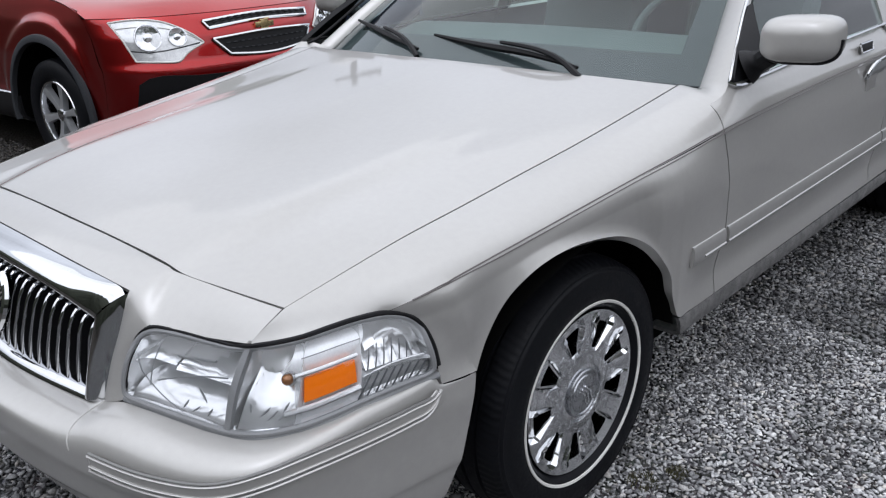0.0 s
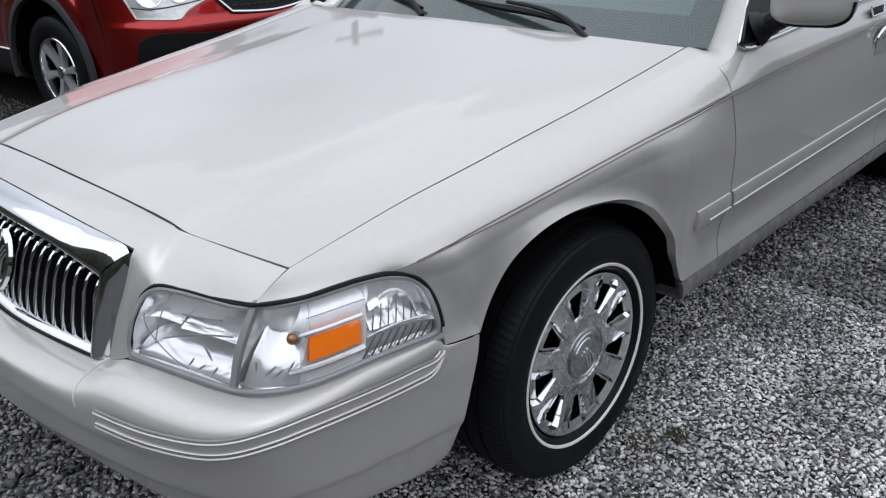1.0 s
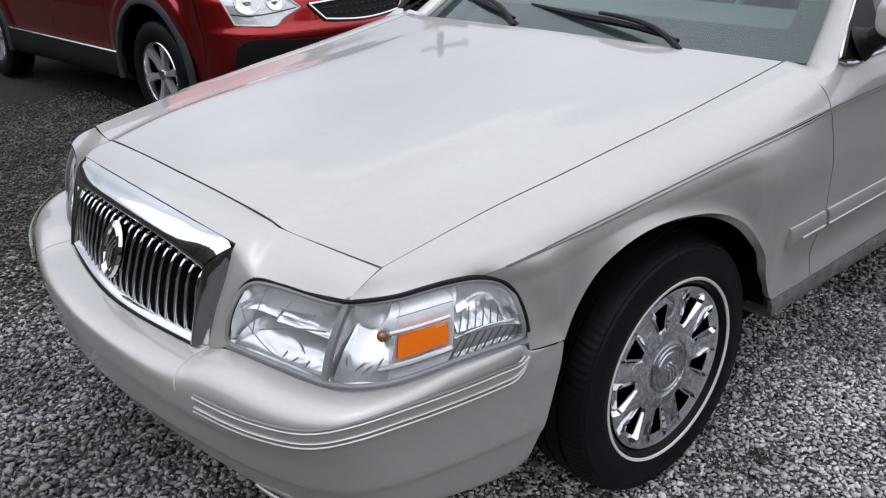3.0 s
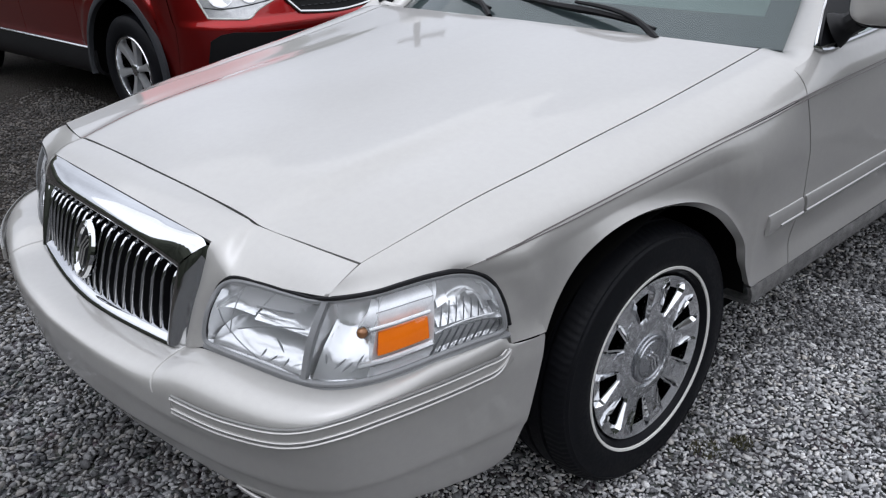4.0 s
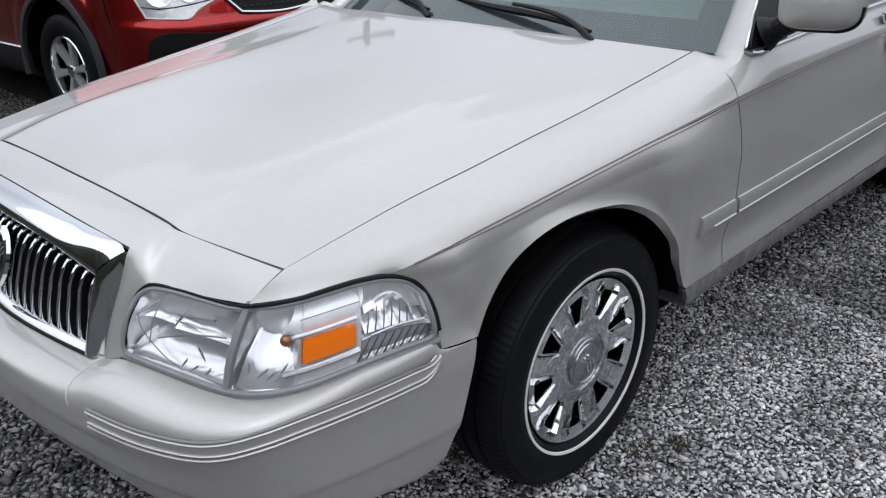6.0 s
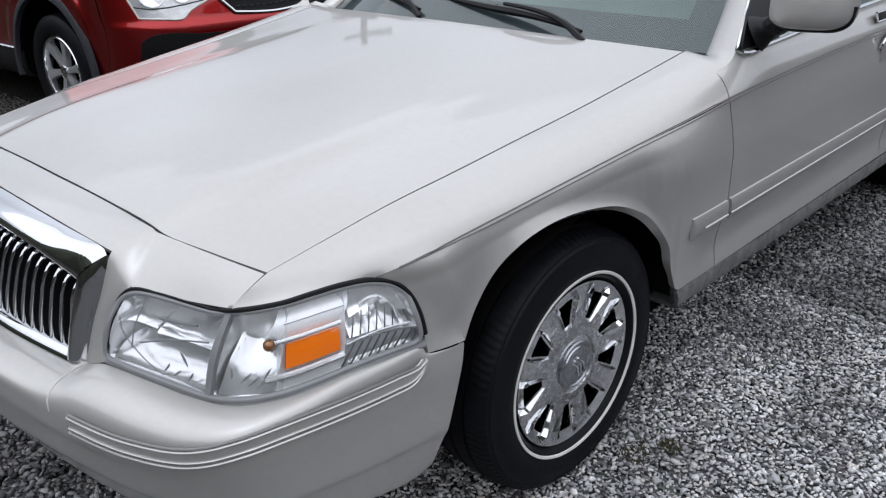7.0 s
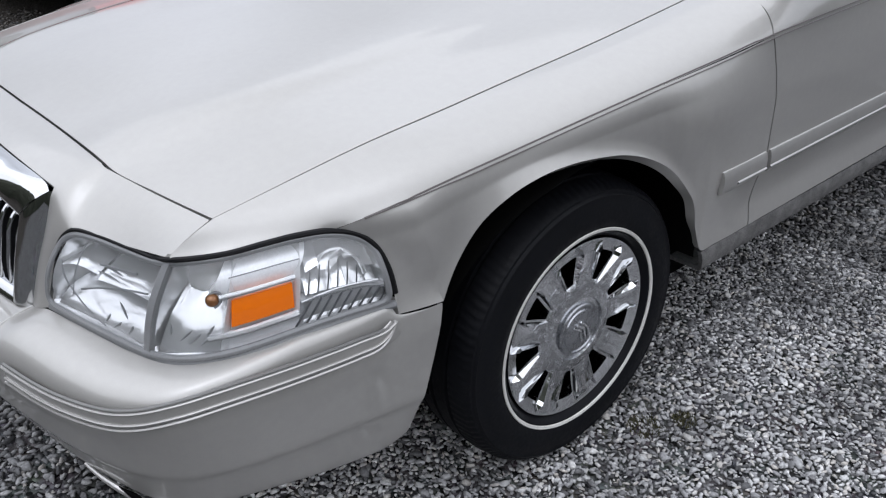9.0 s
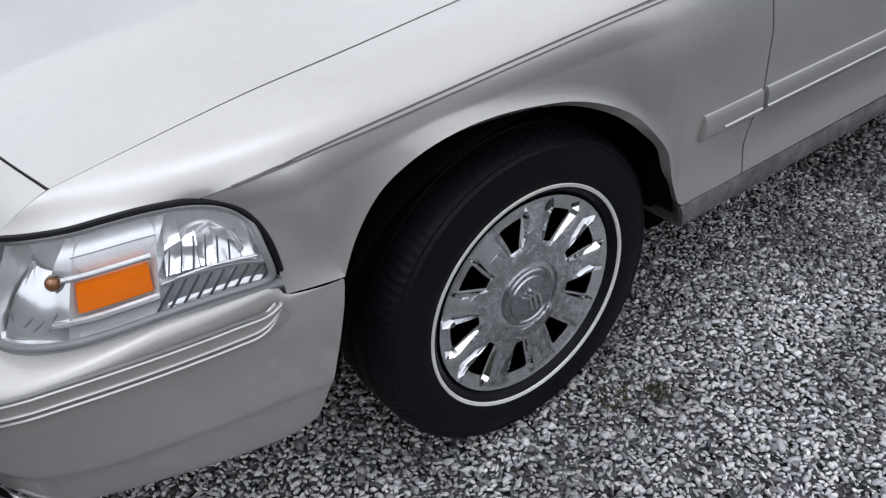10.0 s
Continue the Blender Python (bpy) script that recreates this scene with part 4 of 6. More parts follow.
for side in (1, -1):
    bm = bmesh.new()
    cheek = loft([[(0.434, -0.838, 0.766), (0.433, -0.849, 0.740), (0.429, -0.860, 0.705), (0.419, -0.884, 0.640), (0.408, -0.911, 0.556)],
                  [(0.4245, -0.8465, 0.767), (0.4245, -0.856, 0.740), (0.420, -0.867, 0.705), (0.410, -0.891, 0.640), (0.400, -0.918, 0.556)],
                  [(0.4185, -0.857, 0.762), (0.4180, -0.866, 0.738), (0.415, -0.876, 0.705), (0.405, -0.900, 0.640), (0.396, -0.925, 0.556)],
                  [(0.376, -0.891, 0.719), (0.374, -0.898, 0.700), (0.371, -0.918, 0.640), (0.368, -0.939, 0.560)],
                  [(0.372, -0.889, 0.716), (0.370, -0.895, 0.700), (0.366, -0.914, 0.640), (0.363, -0.935, 0.562)],
                  [(0.366, -0.850, 0.710), (0.364, -0.860, 0.700), (0.360, -0.875, 0.640), (0.356, -0.892, 0.562)]], 24, 30)
    add_grid(bm, flip(cheek) if side > 0 else flip(mir(cheek)))
    part("cheek", bm, CHROME, grille)
bm = bmesh.new()
sill = loft([[(-0.352, -0.890, 0.572), (0, -0.920, 0.565), (0.352, -0.890, 0.572)], [(-0.374, -0.928, 0.566), (0, -0.968, 0.560), (0.374, -0.928, 0.566)], [(-0.378, -0.936, 0.556), (0, -0.975, 0.549), (0.378, -0.936, 0.556)], [(-0.378, -0.925, 0.548), (0, -0.965, 0.541), (0.378, -0.925, 0.548)]], 12, 50)
add_grid(bm, flip(sill))
part("lower_bar", bm, GRILLE_CHROME, grille)
bm = bmesh.new()
back = loft([[(-0.40, -0.840, 0.735), (0, -0.852, 0.745), (0.40, -0.840, 0.735)], [(-0.39, -0.885, 0.555), (0, -0.905, 0.550), (0.39, -0.885, 0.555)]], 4, 20)
add_grid(bm, flip(back))
part("backing", bm, GAP, grille)
for k in range(20):
    x = -0.350 + 0.700 * k / 19
    f = (x / 0.36) ** 2
    bm = bmesh.new()
    path = spl([(x, -0.868 + 0.012 * f, 0.716 - 0.010 * f), (x, -0.892 + 0.016 * f, 0.716 - 0.012 * f), (x, -0.914 + 0.020 * f, 0.690 - 0.006 * f), (x, -0.934 + 0.028 * f, 0.640), (x, -0.947 + 0.033 * f, 0.600), (x, -0.952 + 0.036 * f, 0.562 + 0.004 * f)], 16)
    t = np.gradient(path, axis=0)
    t /= np.linalg.norm(t, axis=1, keepdims=True)
    out = np.cross(np.array([1.0, 0, 0]), t)
    out *= np.sign(-out[8, 1])
    g = []
    tw = np.interp(np.linspace(0, 1, 16), [0, 0.10, 0.25, 1], [0.0056, 0.0050, 0.0026, 0.0024])[:, None] * np.array([1.0, 0, 0])
    for dx, d in ((-1, -0.005), (-0.8, -0.001), (0, 0.0015), (0.8, -0.001), (1, -0.005)):
        g.append(path + tw * dx + out * d)
    add_grid(bm, np.array(g))
    part("bar", bm, GRILLE_CHROME, grille)
    bm = bmesh.new()
    add_grid(bm, np.array([path + tw * 0.8 - out * 0.004, path + tw * 0.5 - out * 0.045, path - tw * 0.5 - out * 0.045, path - tw * 0.8 - out * 0.004]))
    part("fin", bm, BLACK, grille)
# badge: chrome oval ring, dark disc, three slanted strokes
def badge_at(u, v, out=0.0):
    """Places on the badge, which leans with the bars."""
    return (u, -0.944 + 0.36 * v - out, 0.662 + v)


bm = bmesh.new()
add_tube(bm, [badge_at(0.041 * math.cos(a), 0.056 * math.sin(a)) for a in np.linspace(0, 2 * math.pi, 40)], 0.0105, 8, False)
part("badge", bm, CHROME, grille, "chrome oval badge")
bm = bmesh.new()
add_grid(bm, np.array([[badge_at(r * 0.043 * math.cos(a), r * 0.056 * math.sin(a), 0.002) for a in np.linspace(0, 2 * math.pi, 32, endpoint=False)] for r in (0.02, 0.5, 1.0)]), True)
part("badge_disc", bm, BLACK, grille)
bm = bmesh.new()
for k in (-1, 0, 1):
    add_tube(bm, [badge_at(-0.010 + 0.013 * k, -0.034, 0.005), badge_at(-0.006 + 0.013 * k, 0.004, 0.005), badge_at(0.016 + 0.010 * k, 0.026 - 0.006 * k, 0.005)], 0.0020, 6)
part("badge_strokes", bm, SILVER_MOULD, grille)


# ---------------------------------------------------------------- wheels
def tyre_mesh():
    bm = bmesh.new()
    prof = [(0.200, -0.075), (0.215, -0.105), (0.262, -0.118), (0.300, -0.112), (0.318, -0.102), (0.329, -0.088), (0.335, -0.056), (0.336, -0.053), (0.329, -0.051), (0.329, -0.044), (0.336, -0.042), (0.3375, -0.006), (0.330, -0.004), (0.330, 0.004), (0.3375, 0.006), (0.336, 0.042), (0.329, 0.044),
            (0.329, 0.051), (0.336, 0.053), (0.335, 0.056), (0.329, 0.088), (0.319, 0.101), (0.314, 0.102), (0.311, 0.106), (0.309, 0.1075), (0.306, 0.1070), (0.290, 0.1120), (0.262, 0.1150), (0.247, 0.1125), (0.240, 0.1090), (0.228, 0.1080), (0.220, 0.100), (0.212, 0.085)]
    seg = 440
    th = np.linspace(0, 2 * math.pi, seg, endpoint=False)
    cut = (np.arange(seg) % 4) >= 3
    g = np.zeros((len(prof), seg, 3))
    for i, (r, a) in enumerate(prof):
        rr = np.full(seg, r)
        if 0.319 <= r and 0.05 < abs(a) < 0.102:
            rr = rr - 0.0016 * cut
        t2 = th + (0.02 if 0.08 < abs(a) else 0)
        g[i] = np.stack([np.full(seg, a), rr * np.cos(t2), rr * np.sin(t2)], 1)
    add_grid(bm, g, True)
    return bm


def window_half(r):
    """Half the angle, in degrees, of a window of the wheel cover at a radius."""
    return float(np.interp(r, [0.108, 0.111, 0.117, 0.150, 0.178, 0.183], [2.2, 3.6, 4.8, 6.8, 8.4, 7.4]))


def cover_face():
    """The pressed chrome face: nine broad spokes between nine tapered windows."""
    bm = bmesh.new()
    rr = [0.060, 0.074, 0.090, 0.100, 0.108, 0.111, 0.117, 0.128, 0.140, 0.152, 0.165, 0.178, 0.183, 0.190, 0.198, 0.2045, 0.2085, 0.2115, 0.2125, 0.209]
    dep = list(np.interp(rr[:-2], [0.060, 0.090, 0.108, 0.183, 0.2045, 0.2115], [0.095, 0.091, 0.088, 0.091, 0.096, 0.098])) + [0.094, 0.080]
    v = []
    for r, d in zip(rr, dep):
        h = window_half(r)
        row = []
        for k in range(9):
            for off in (-20, -15.5, -(h + 2.6), -h, -0.5 * h, 0, 0.5 * h, h, h + 2.6, 15.5):
                a = radians(103 + 40 * k + off)
                # each spoke stands a little proud between its two edges
                rise = 0.0035 * float(np.clip((abs(off) - h - 2) / 3, 0, 1)) * float(np.clip((r - 0.098) / 0.02, 0, 1) * np.clip((0.200 - r) / 0.01, 0, 1))
                row.append(bm.verts.new((d + rise, r * math.cos(a), r * math.sin(a))))
        v.append(row)
    seg = 90
    for i in range(len(rr) - 1):
        for j in range(seg):
            if 3 <= j % 10 <= 6 and 0.107 < 0.5 * (rr[i] + rr[i + 1]) < 0.183:
                continue
            bm.faces.new((v[i][j], v[i][(j + 1) % seg], v[i + 1][(j + 1) % seg], v[i + 1][j]))
    rim = [e for e in bm.edges if e.is_boundary and 0.10 < math.hypot(e.verts[0].co.y, e.verts[0].co.z) < 0.19]
    for step in (0.003, 0.020):
        ex = bmesh.ops.extrude_edge_only(bm, edges=rim)
        rim = [q for q in ex["geom"] if isinstance(q, bmesh.types.BMEdge)]
        for q in ex["geom"]:
            if isinstance(q, bmesh.types.BMVert):
                q.co.x -= step
    return bm


def build_wheel(at, rz, parent=sedan):
    hub = part("wheel", tyre_mesh(), RUBBER, parent, "black tyre with a thin white ring and chrome wheel cover")
    hub.matrix_world = pose(*at, 0, 0, rz)
    bm = bmesh.new()
    add_lathe(bm, [(0.2312, 0.1080), (0.2324, 0.1112), (0.2380, 0.1124), (0.2394, 0.1100)], 96)
    part("white_ring", bm, WHITEWALL, hub)
    # near-black disc: the shade behind the cover windows is in its colour
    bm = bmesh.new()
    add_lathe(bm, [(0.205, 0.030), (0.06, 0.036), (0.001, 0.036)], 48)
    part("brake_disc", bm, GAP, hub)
    part("wheel_cover", cover_face(), CHROME_DULL, hub, "pressed chrome wheel cover with nine spokes")
    bm = bmesh.new()
    add_lathe(bm, [(0.072, 0.090), (0.076, 0.0985), (0.092, 0.0965), (0.108, 0.0925), (0.114, 0.0885)], 72)
    part("hub_ring", bm, PEBBLE, hub)
    for k in range(9):
        # pebbled root of each spoke
        bm = bmesh.new()
        g = []
        for r in np.linspace(0.104, 0.146, 7):
            half = float(np.interp(r, [0.104, 0.120, 0.140, 0.146], [15.0, 10.5, 7.0, 4.0]))
            g.append([(0.0935 + 0.0012 * math.cos(q * 1.5) * (1 if 0.106 < r < 0.144 else 0), r * math.cos(a), r * math.sin(a)) for q, a in ((q, radians(123 + 40 * k + q * half)) for q in np.linspace(-1, 1, 9))])
        add_panel(bm, np.array(g), 0.006, core=np.array([-0.2, 0, 0]))
        part("spoke_root", bm, PEBBLE, hub)
        # a long sharp ridge along each side of the window
        for s in (-1, 1):
            bm = bmesh.new()
            rb = np.linspace(0.086, 0.2065, 14)
            wb = np.interp(rb, [0.086, 0.120, 0.186, 0.2065], [0.0004, 0.0026, 0.0068, 0.0003])
            tip = np.interp(rb, [0.086, 0.120, 0.188, 0.2065], [0.0005, 0.0050, 0.0125, 0.0005])
            base = np.interp(rb, [0.086, 0.108, 0.183, 0.2065], [0.091, 0.0885, 0.0915, 0.096])
            g = []
            for f, up in ((-1.0, -0.003), (0.25 * s, 1.0), (1.0, -0.003)):
                a = np.array([radians(103 + 40 * k + s * (window_half(r) + 3.0)) for r in rb])
                off = f * wb
                g.append(np.stack([base + (tip if up > 0 else up), rb * np.cos(a) - off * np.sin(a), rb * np.sin(a) + off * np.cos(a)], 1))
            add_grid(bm, np.array(g))
            part("spoke_ridge", bm, CHROME, hub, angle=12)
    bm = bmesh.new()
    add_lathe(bm, [(0.064, 0.085), (0.063, 0.101), (0.060, 0.1035), (0.055, 0.1035), (0.052, 0.101), (0.049, 0.101), (0.047, 0.104), (0.030, 0.106), (0.001, 0.107)], 48)
    part("centre_cap", bm, CAP_GREY, hub)
    bm = bmesh.new()
    for k in (-1, 0, 1):
        for y0, z0, y1, z1 in ((0.012 * k + 0.013, -0.026, 0.012 * k + 0.006, 0.004), (0.012 * k + 0.006, 0.004, 0.011 * k - 0.016, 0.020 + 0.004 * k)):
            add_box(bm, pose(0.1082, 0.5 * (y0 + y1), 0.5 * (z0 + z1), math.degrees(math.atan2(z1 - z0, y1 - y0)), 0, 0), (0.004, math.hypot(y1 - y0, z1 - z0) + 0.003, 0.0058), 0.001, 1)
    part("emblem", bm, CHROME_DULL, hub)
    return hub


first = build_wheel((0.802, 0.0135, 0.3315), -1.5)
for m in (pose(0.802, 2.93, 0.333), pose(-0.802, 0.016, 0.333, 0, 0, 178.5), pose(-0.802, 2.93, 0.333, 0, 0, 180)):
    copy_thing(first, m)

# wheel housings, engine bay shell and floor: closed volumes behind the skin, their shade put into the colour
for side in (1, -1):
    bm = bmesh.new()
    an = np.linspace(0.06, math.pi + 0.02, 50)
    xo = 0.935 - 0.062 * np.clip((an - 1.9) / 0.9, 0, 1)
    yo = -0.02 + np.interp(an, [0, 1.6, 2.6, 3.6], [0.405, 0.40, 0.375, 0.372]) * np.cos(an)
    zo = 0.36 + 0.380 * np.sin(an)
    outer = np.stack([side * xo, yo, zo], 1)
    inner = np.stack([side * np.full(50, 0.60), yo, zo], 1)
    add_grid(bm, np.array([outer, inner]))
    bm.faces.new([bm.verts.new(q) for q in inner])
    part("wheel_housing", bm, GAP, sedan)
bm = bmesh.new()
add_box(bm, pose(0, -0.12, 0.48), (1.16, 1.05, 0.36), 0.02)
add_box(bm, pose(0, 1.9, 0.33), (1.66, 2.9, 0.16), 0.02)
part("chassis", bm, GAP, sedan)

# ---------------------------------------------------------------- doors, glasshouse, tail
def side_panel(y0, y1, name, zlo=0.406, zhi=1.0):
    zs = np.r_[np.linspace(zlo, 0.50, 8), np.linspace(0.53, 0.86, 12), np.linspace(0.875, zhi + 0.002, 9)]
    for side in (1, -1):
        g = np.zeros((len(zs), 24, 3))
        for i, z in enumerate(zs):
            a = y0(z) if callable(y0) else y0
            for j, y in enumerate(np.linspace(a + 0.0025, y1 - 0.0025, 24)):
                top = np.interp(y, [0.50, 0.65, 0.90, 1.9, 2.6, 4.3], [0.958, 0.980, 0.994, 1.016, 1.02, 0.97])
                zz = z if z < 0.86 else 0.86 + (z - 0.86) * (top - 0.86) / (zhi + 0.002 - 0.86)
                g[i, j] = (flank(y, zz if y < 0.9 else z), y, zz)
        bm = bmesh.new()
        add_panel(bm, g if side > 0 else mir(g), 0.02)
        yield side, part(name, bm, SILVER, sedan)


def belt(y):
    return np.interp(y, [0.50, 0.65, 0.90, 1.9, 2.6, 4.3], [0.958, 0.980, 0.994, 1.016, 1.02, 0.97])


def front_door(side):
    """Shoulder above the stripe, which grows out of the fender's, and the flat side below."""
    ya, yb = 0.80, 1.9275
    corner = shoulder_foot(F_GAP)
    tail = np.linspace(ya, yb, 16)[1:]
    rows = []
    for f in np.linspace(F_GAP, 1, 13):
        w = (f - F_GAP) / (1 - F_GAP)
        end_z = float(belt(ya)) * (1 - w) + 0.905 * w
        end = np.array([flank(ya, end_z), ya, end_z])
        q = shoulder(f)
        start = q[-1] + np.array([0, 0.0028, 0]) * min(1, (f - F_GAP) / 0.12)
        run = hermite(start, end, q[-1] - q[-4], np.array([0, 1.0, 0.04]), 24)
        if f == F_GAP:
            whole = spl(np.concatenate([corner[::5], [end]]), 24)
            first_gap = whole - run
        run = run + first_gap * (1 - w) ** 2
        back = []
        for y in tail:
            z = float(belt(y)) * (1 - w) + float(np.interp(y, [0.8, 1.15, 1.92], [0.905, 0.914, 0.924])) * w
            back.append((flank(y, z), y, z))
        rows.append(np.concatenate([run, back]))
    top = rows[-1]
    for f in np.linspace(0, 1, 34)[1:]:
        row = []
        for j, p in enumerate(top):
            z = p[2] * (1 - f) + 0.406 * f
            y0 = door_cut(z) + 0.0028
            y = y0 + (p[1] - top[0, 1]) * (yb - y0) / (yb - top[0, 1])
            blend = min(1, f * 5)
            row.append((p[0] + (flank(y, z) - p[0]) * blend, y, z))
        rows.append(np.array(row))
    g = np.array(rows)
    bm = bmesh.new()
    add_panel(bm, g if side > 0 else mir(g), 0.02, "blr")
    return part("front_door", bm, SILVER, sedan)


front_doors = {side: front_door(side) for side in (1, -1)}
rear_doors = dict(side_panel(1.93, 2.62, "rear_door"))
quarter_panels = dict(side_panel(2.62, 4.28, "quarter_panel", 0.40))
for side in (1, -1):
    bm = bmesh.new()
    zs = np.array([0.4035, 0.395, 0.375, 0.352, 0.342, 0.336, 0.332])
    xs = np.array([0.952, 0.9545, 0.9545, 0.951, 0.944, 0.930, 0.840])
    g = np.zeros((7, 40, 3))
    for i in range(7):
        for j, y in enumerate(np.linspace(0.383, 2.55, 40)):
            g[i, j] = (xs[i], y + (0.006 * i if j == 0 else 0), zs[i] - 0.004 * (y - 0.4))
    add_panel(bm, flip(g) if side > 0 else flip(mir(g)), 0.012, "lr")
    part("rocker_panel", bm, GRIT_REFLECTION, sedan, "silver sill panel with road grit and the gravel reflection in its colour")

# side mouldings, broken at the door gap
for y0, y1, owner in ((0.398, 0.583, sedan), (0.600, 1.925, front_doors[1]), (1.94, 2.5, rear_doors[1])):
    ys = np.linspace(y0, y1, 30)
    bm = bmesh.new()
    for dz, wide, proud in ((0.0, 0.058, 0.0125), (-0.013, 0.009, 0.0152)):
        if dz:
            ys = np.linspace(y0 + (0.06 if y0 < 0.5 else 0), y1, 30)
        line = np.stack([0.9645 + 0 * ys, ys, 0.5795 + dz + 0.004 * (ys - 0.4)], 1)
        add_strip(bm, line[::-1], np.tile((1.0, 0, 0), (30, 1)), wide, proud, 9)
    part("side_moulding", bm, SILVER_MOULD, owner, "silver body-side moulding")

# twin pinstripe: fine tubes of paint lying on the crease
pin = spl(PINLINE[1:] + [(0.9735, 0.80, 0.905), (0.9735, 1.15, 0.914), (0.9735, 1.92, 0.924)], 160)
for dz, r in ((0.0028, 0.0018), (-0.0042, 0.0015)):
    bm = bmesh.new()
    q = pin.copy()
    open_up = np.clip(np.linspace(0, 12, 160), 0.1, 1)
    q[:, 2] += dz * open_up
    q[:, 0] += 0.0010 - (0.22 if dz > 0 else np.linspace(1.25, 0.75, 160)) * dz * open_up
    for k in range(160):  # on the wing the stripe lies on the skin
        hit = LEFT_SKIN.ray_cast(Vector((1.2, q[k, 1], q[k, 2])), Vector((-1, 0, 0)))[0] if q[k, 1] < 0.45 else None
        if hit:
            q[k, 0] = hit.x + 0.0009
    add_tube(bm, q, r, 5)
    part("pinstripe", bm, PIN, sedan)

# glasshouse
for side in (1, -1):
    bm = bmesh.new()
    fx = np.array([side, 1, 1])
    # (the right one stands a little further in)
    slim = PILLAR if side > 0 else mir(PILLAR[:1] + 0.42 * (PILLAR - PILLAR[:1]))
    fx = fx * (np.array([1, 1, 1]) if side > 0 else np.array([0.95, 1.02, 0.992]))
    add_panel(bm, slim, 0.02, "tb")
    part("a_pillar", bm, SILVER, sedan)
    bm = bmesh.new()
    add_tube(bm, spl([(0.715, 1.32, 1.345), (0.765, 1.13, 1.270), (0.823, 0.920, 1.170), (0.910, 0.662, 1.000), (0.924, 0.630, 0.988), (0.934, 0.650, 0.982), (0.937, 0.80, 0.987), (0.934, 1.3, 1.004), (0.932, 1.92, 1.018)], 90) * fx, 0.0055, 6)
    part("window_trim", bm, CHROME if side > 0 else BLACK, sedan, "narrow window trim")
    bm = bmesh.new()
    gl = loft([[(0.926, 0.66, 0.988), (0.926, 1.2, 1.000), (0.924, 1.92, 1.014)], [(0.835, 0.93, 1.150), (0.838, 1.3, 1.180), (0.835, 1.90, 1.190)], [(0.705, 1.36, 1.350), (0.695, 1.6, 1.365), (0.690, 1.88, 1.370)]], 10, 16)
    add_grid(bm, (gl if side > 0 else mir(gl)))
    part("side_window", bm, GLASS, sedan).visible_shadow = False
    bm = bmesh.new()
    gl = loft([[(0.924, 2.0, 1.014), (0.920, 2.7, 1.02)], [(0.835, 2.0, 1.19), (0.83, 2.62, 1.19)], [(0.690, 2.0, 1.370), (0.68, 2.5, 1.36)]], 8, 8)
    add_grid(bm, (gl if side > 0 else mir(gl)))
    part("side_window", bm, GLASS, sedan).visible_shadow = False
    bm = bmesh.new()
    b = loft([[(0.929, 1.900, 1.012), (0.929, 2.010, 1.014)], [(0.842, 1.895, 1.19), (0.842, 2.000, 1.19)], [(0.697, 1.88, 1.375), (0.697, 1.99, 1.375)]], 10, 4)
    add_panel(bm, (b if side > 0 else mir(b)), 0.02)
    part("b_pillar", bm, SILVER, sedan)
    bm = bmesh.new()
    b = loft([[(0.92, 2.70, 1.015), (0.88, 3.25, 1.02)], [(0.83, 2.62, 1.19), (0.80, 3.05, 1.20)], [(0.685, 2.5, 1.37), (0.66, 2.85, 1.37)]], 10, 6)
    add_panel(bm, (b if side > 0 else mir(b)), 0.02)
    part("c_pillar", bm, SILVER, sedan)

SHIELD = loft([[(-0.800, 0.716, 0.957), (-0.45, 0.620, 0.972), (0, 0.585, 0.977), (0.45, 0.620, 0.972), (0.800, 0.716, 0.957)],
               [(-0.722, 1.012, 1.160), (-0.4, 0.925, 1.178), (0, 0.890, 1.186), (0.4, 0.925, 1.178), (0.722, 1.012, 1.160)],
               [(-0.590, 1.46, 1.388), (-0.35, 1.38, 1.405), (0, 1.35, 1.412), (0.35, 1.38, 1.405), (0.590, 1.46, 1.388)]], 30, 40)
bm = bmesh.new()
add_grid(bm, flip(SHIELD))
part("windscreen", bm, GLASS, sedan, "green-tinted windscreen").visible_shadow = False
# dark printed border of the windscreen, lying just inside it
bm = bmesh.new()
nrm = normals(SHIELD)
inner = SHIELD - nrm * np.sign(nrm[:, :, 2].mean()) * 0.004
add_grid(bm, flip(inner[0:5]))
add_grid(bm, flip(inner[4:, 0:3]))
add_grid(bm, flip(inner[4:, -3:]))
part("screen_border", bm, BORDER, sedan)
bm = bmesh.new()
roof = loft([[(-0.66, 1.42, 1.385), (0, 1.31, 1.414), (0.66, 1.42, 1.385)], [(-0.69, 1.9, 1.42), (0, 1.9, 1.462), (0.69, 1.9, 1.42)], [(-0.68, 2.5, 1.39), (0, 2.6, 1.43), (0.68, 2.5, 1.39)], [(-0.66, 2.85, 1.36), (0, 2.9, 1.40), (0.66, 2.85, 1.36)]], 16, 24)
add_panel(bm, flip(roof), 0.03)
part("roof", bm, SILVER, sedan)
bm = bmesh.new()
rear = loft([[(-0.66, 2.85, 1.36), (0, 2.9, 1.40), (0.66, 2.85, 1.36)], [(-0.84, 3.25, 1.02), (0, 3.4, 1.04), (0.84, 3.25, 1.02)]], 8, 20)
add_grid(bm, flip(rear))
part("rear_window", bm, GLASS, sedan).visible_shadow = False
bm = bmesh.new()
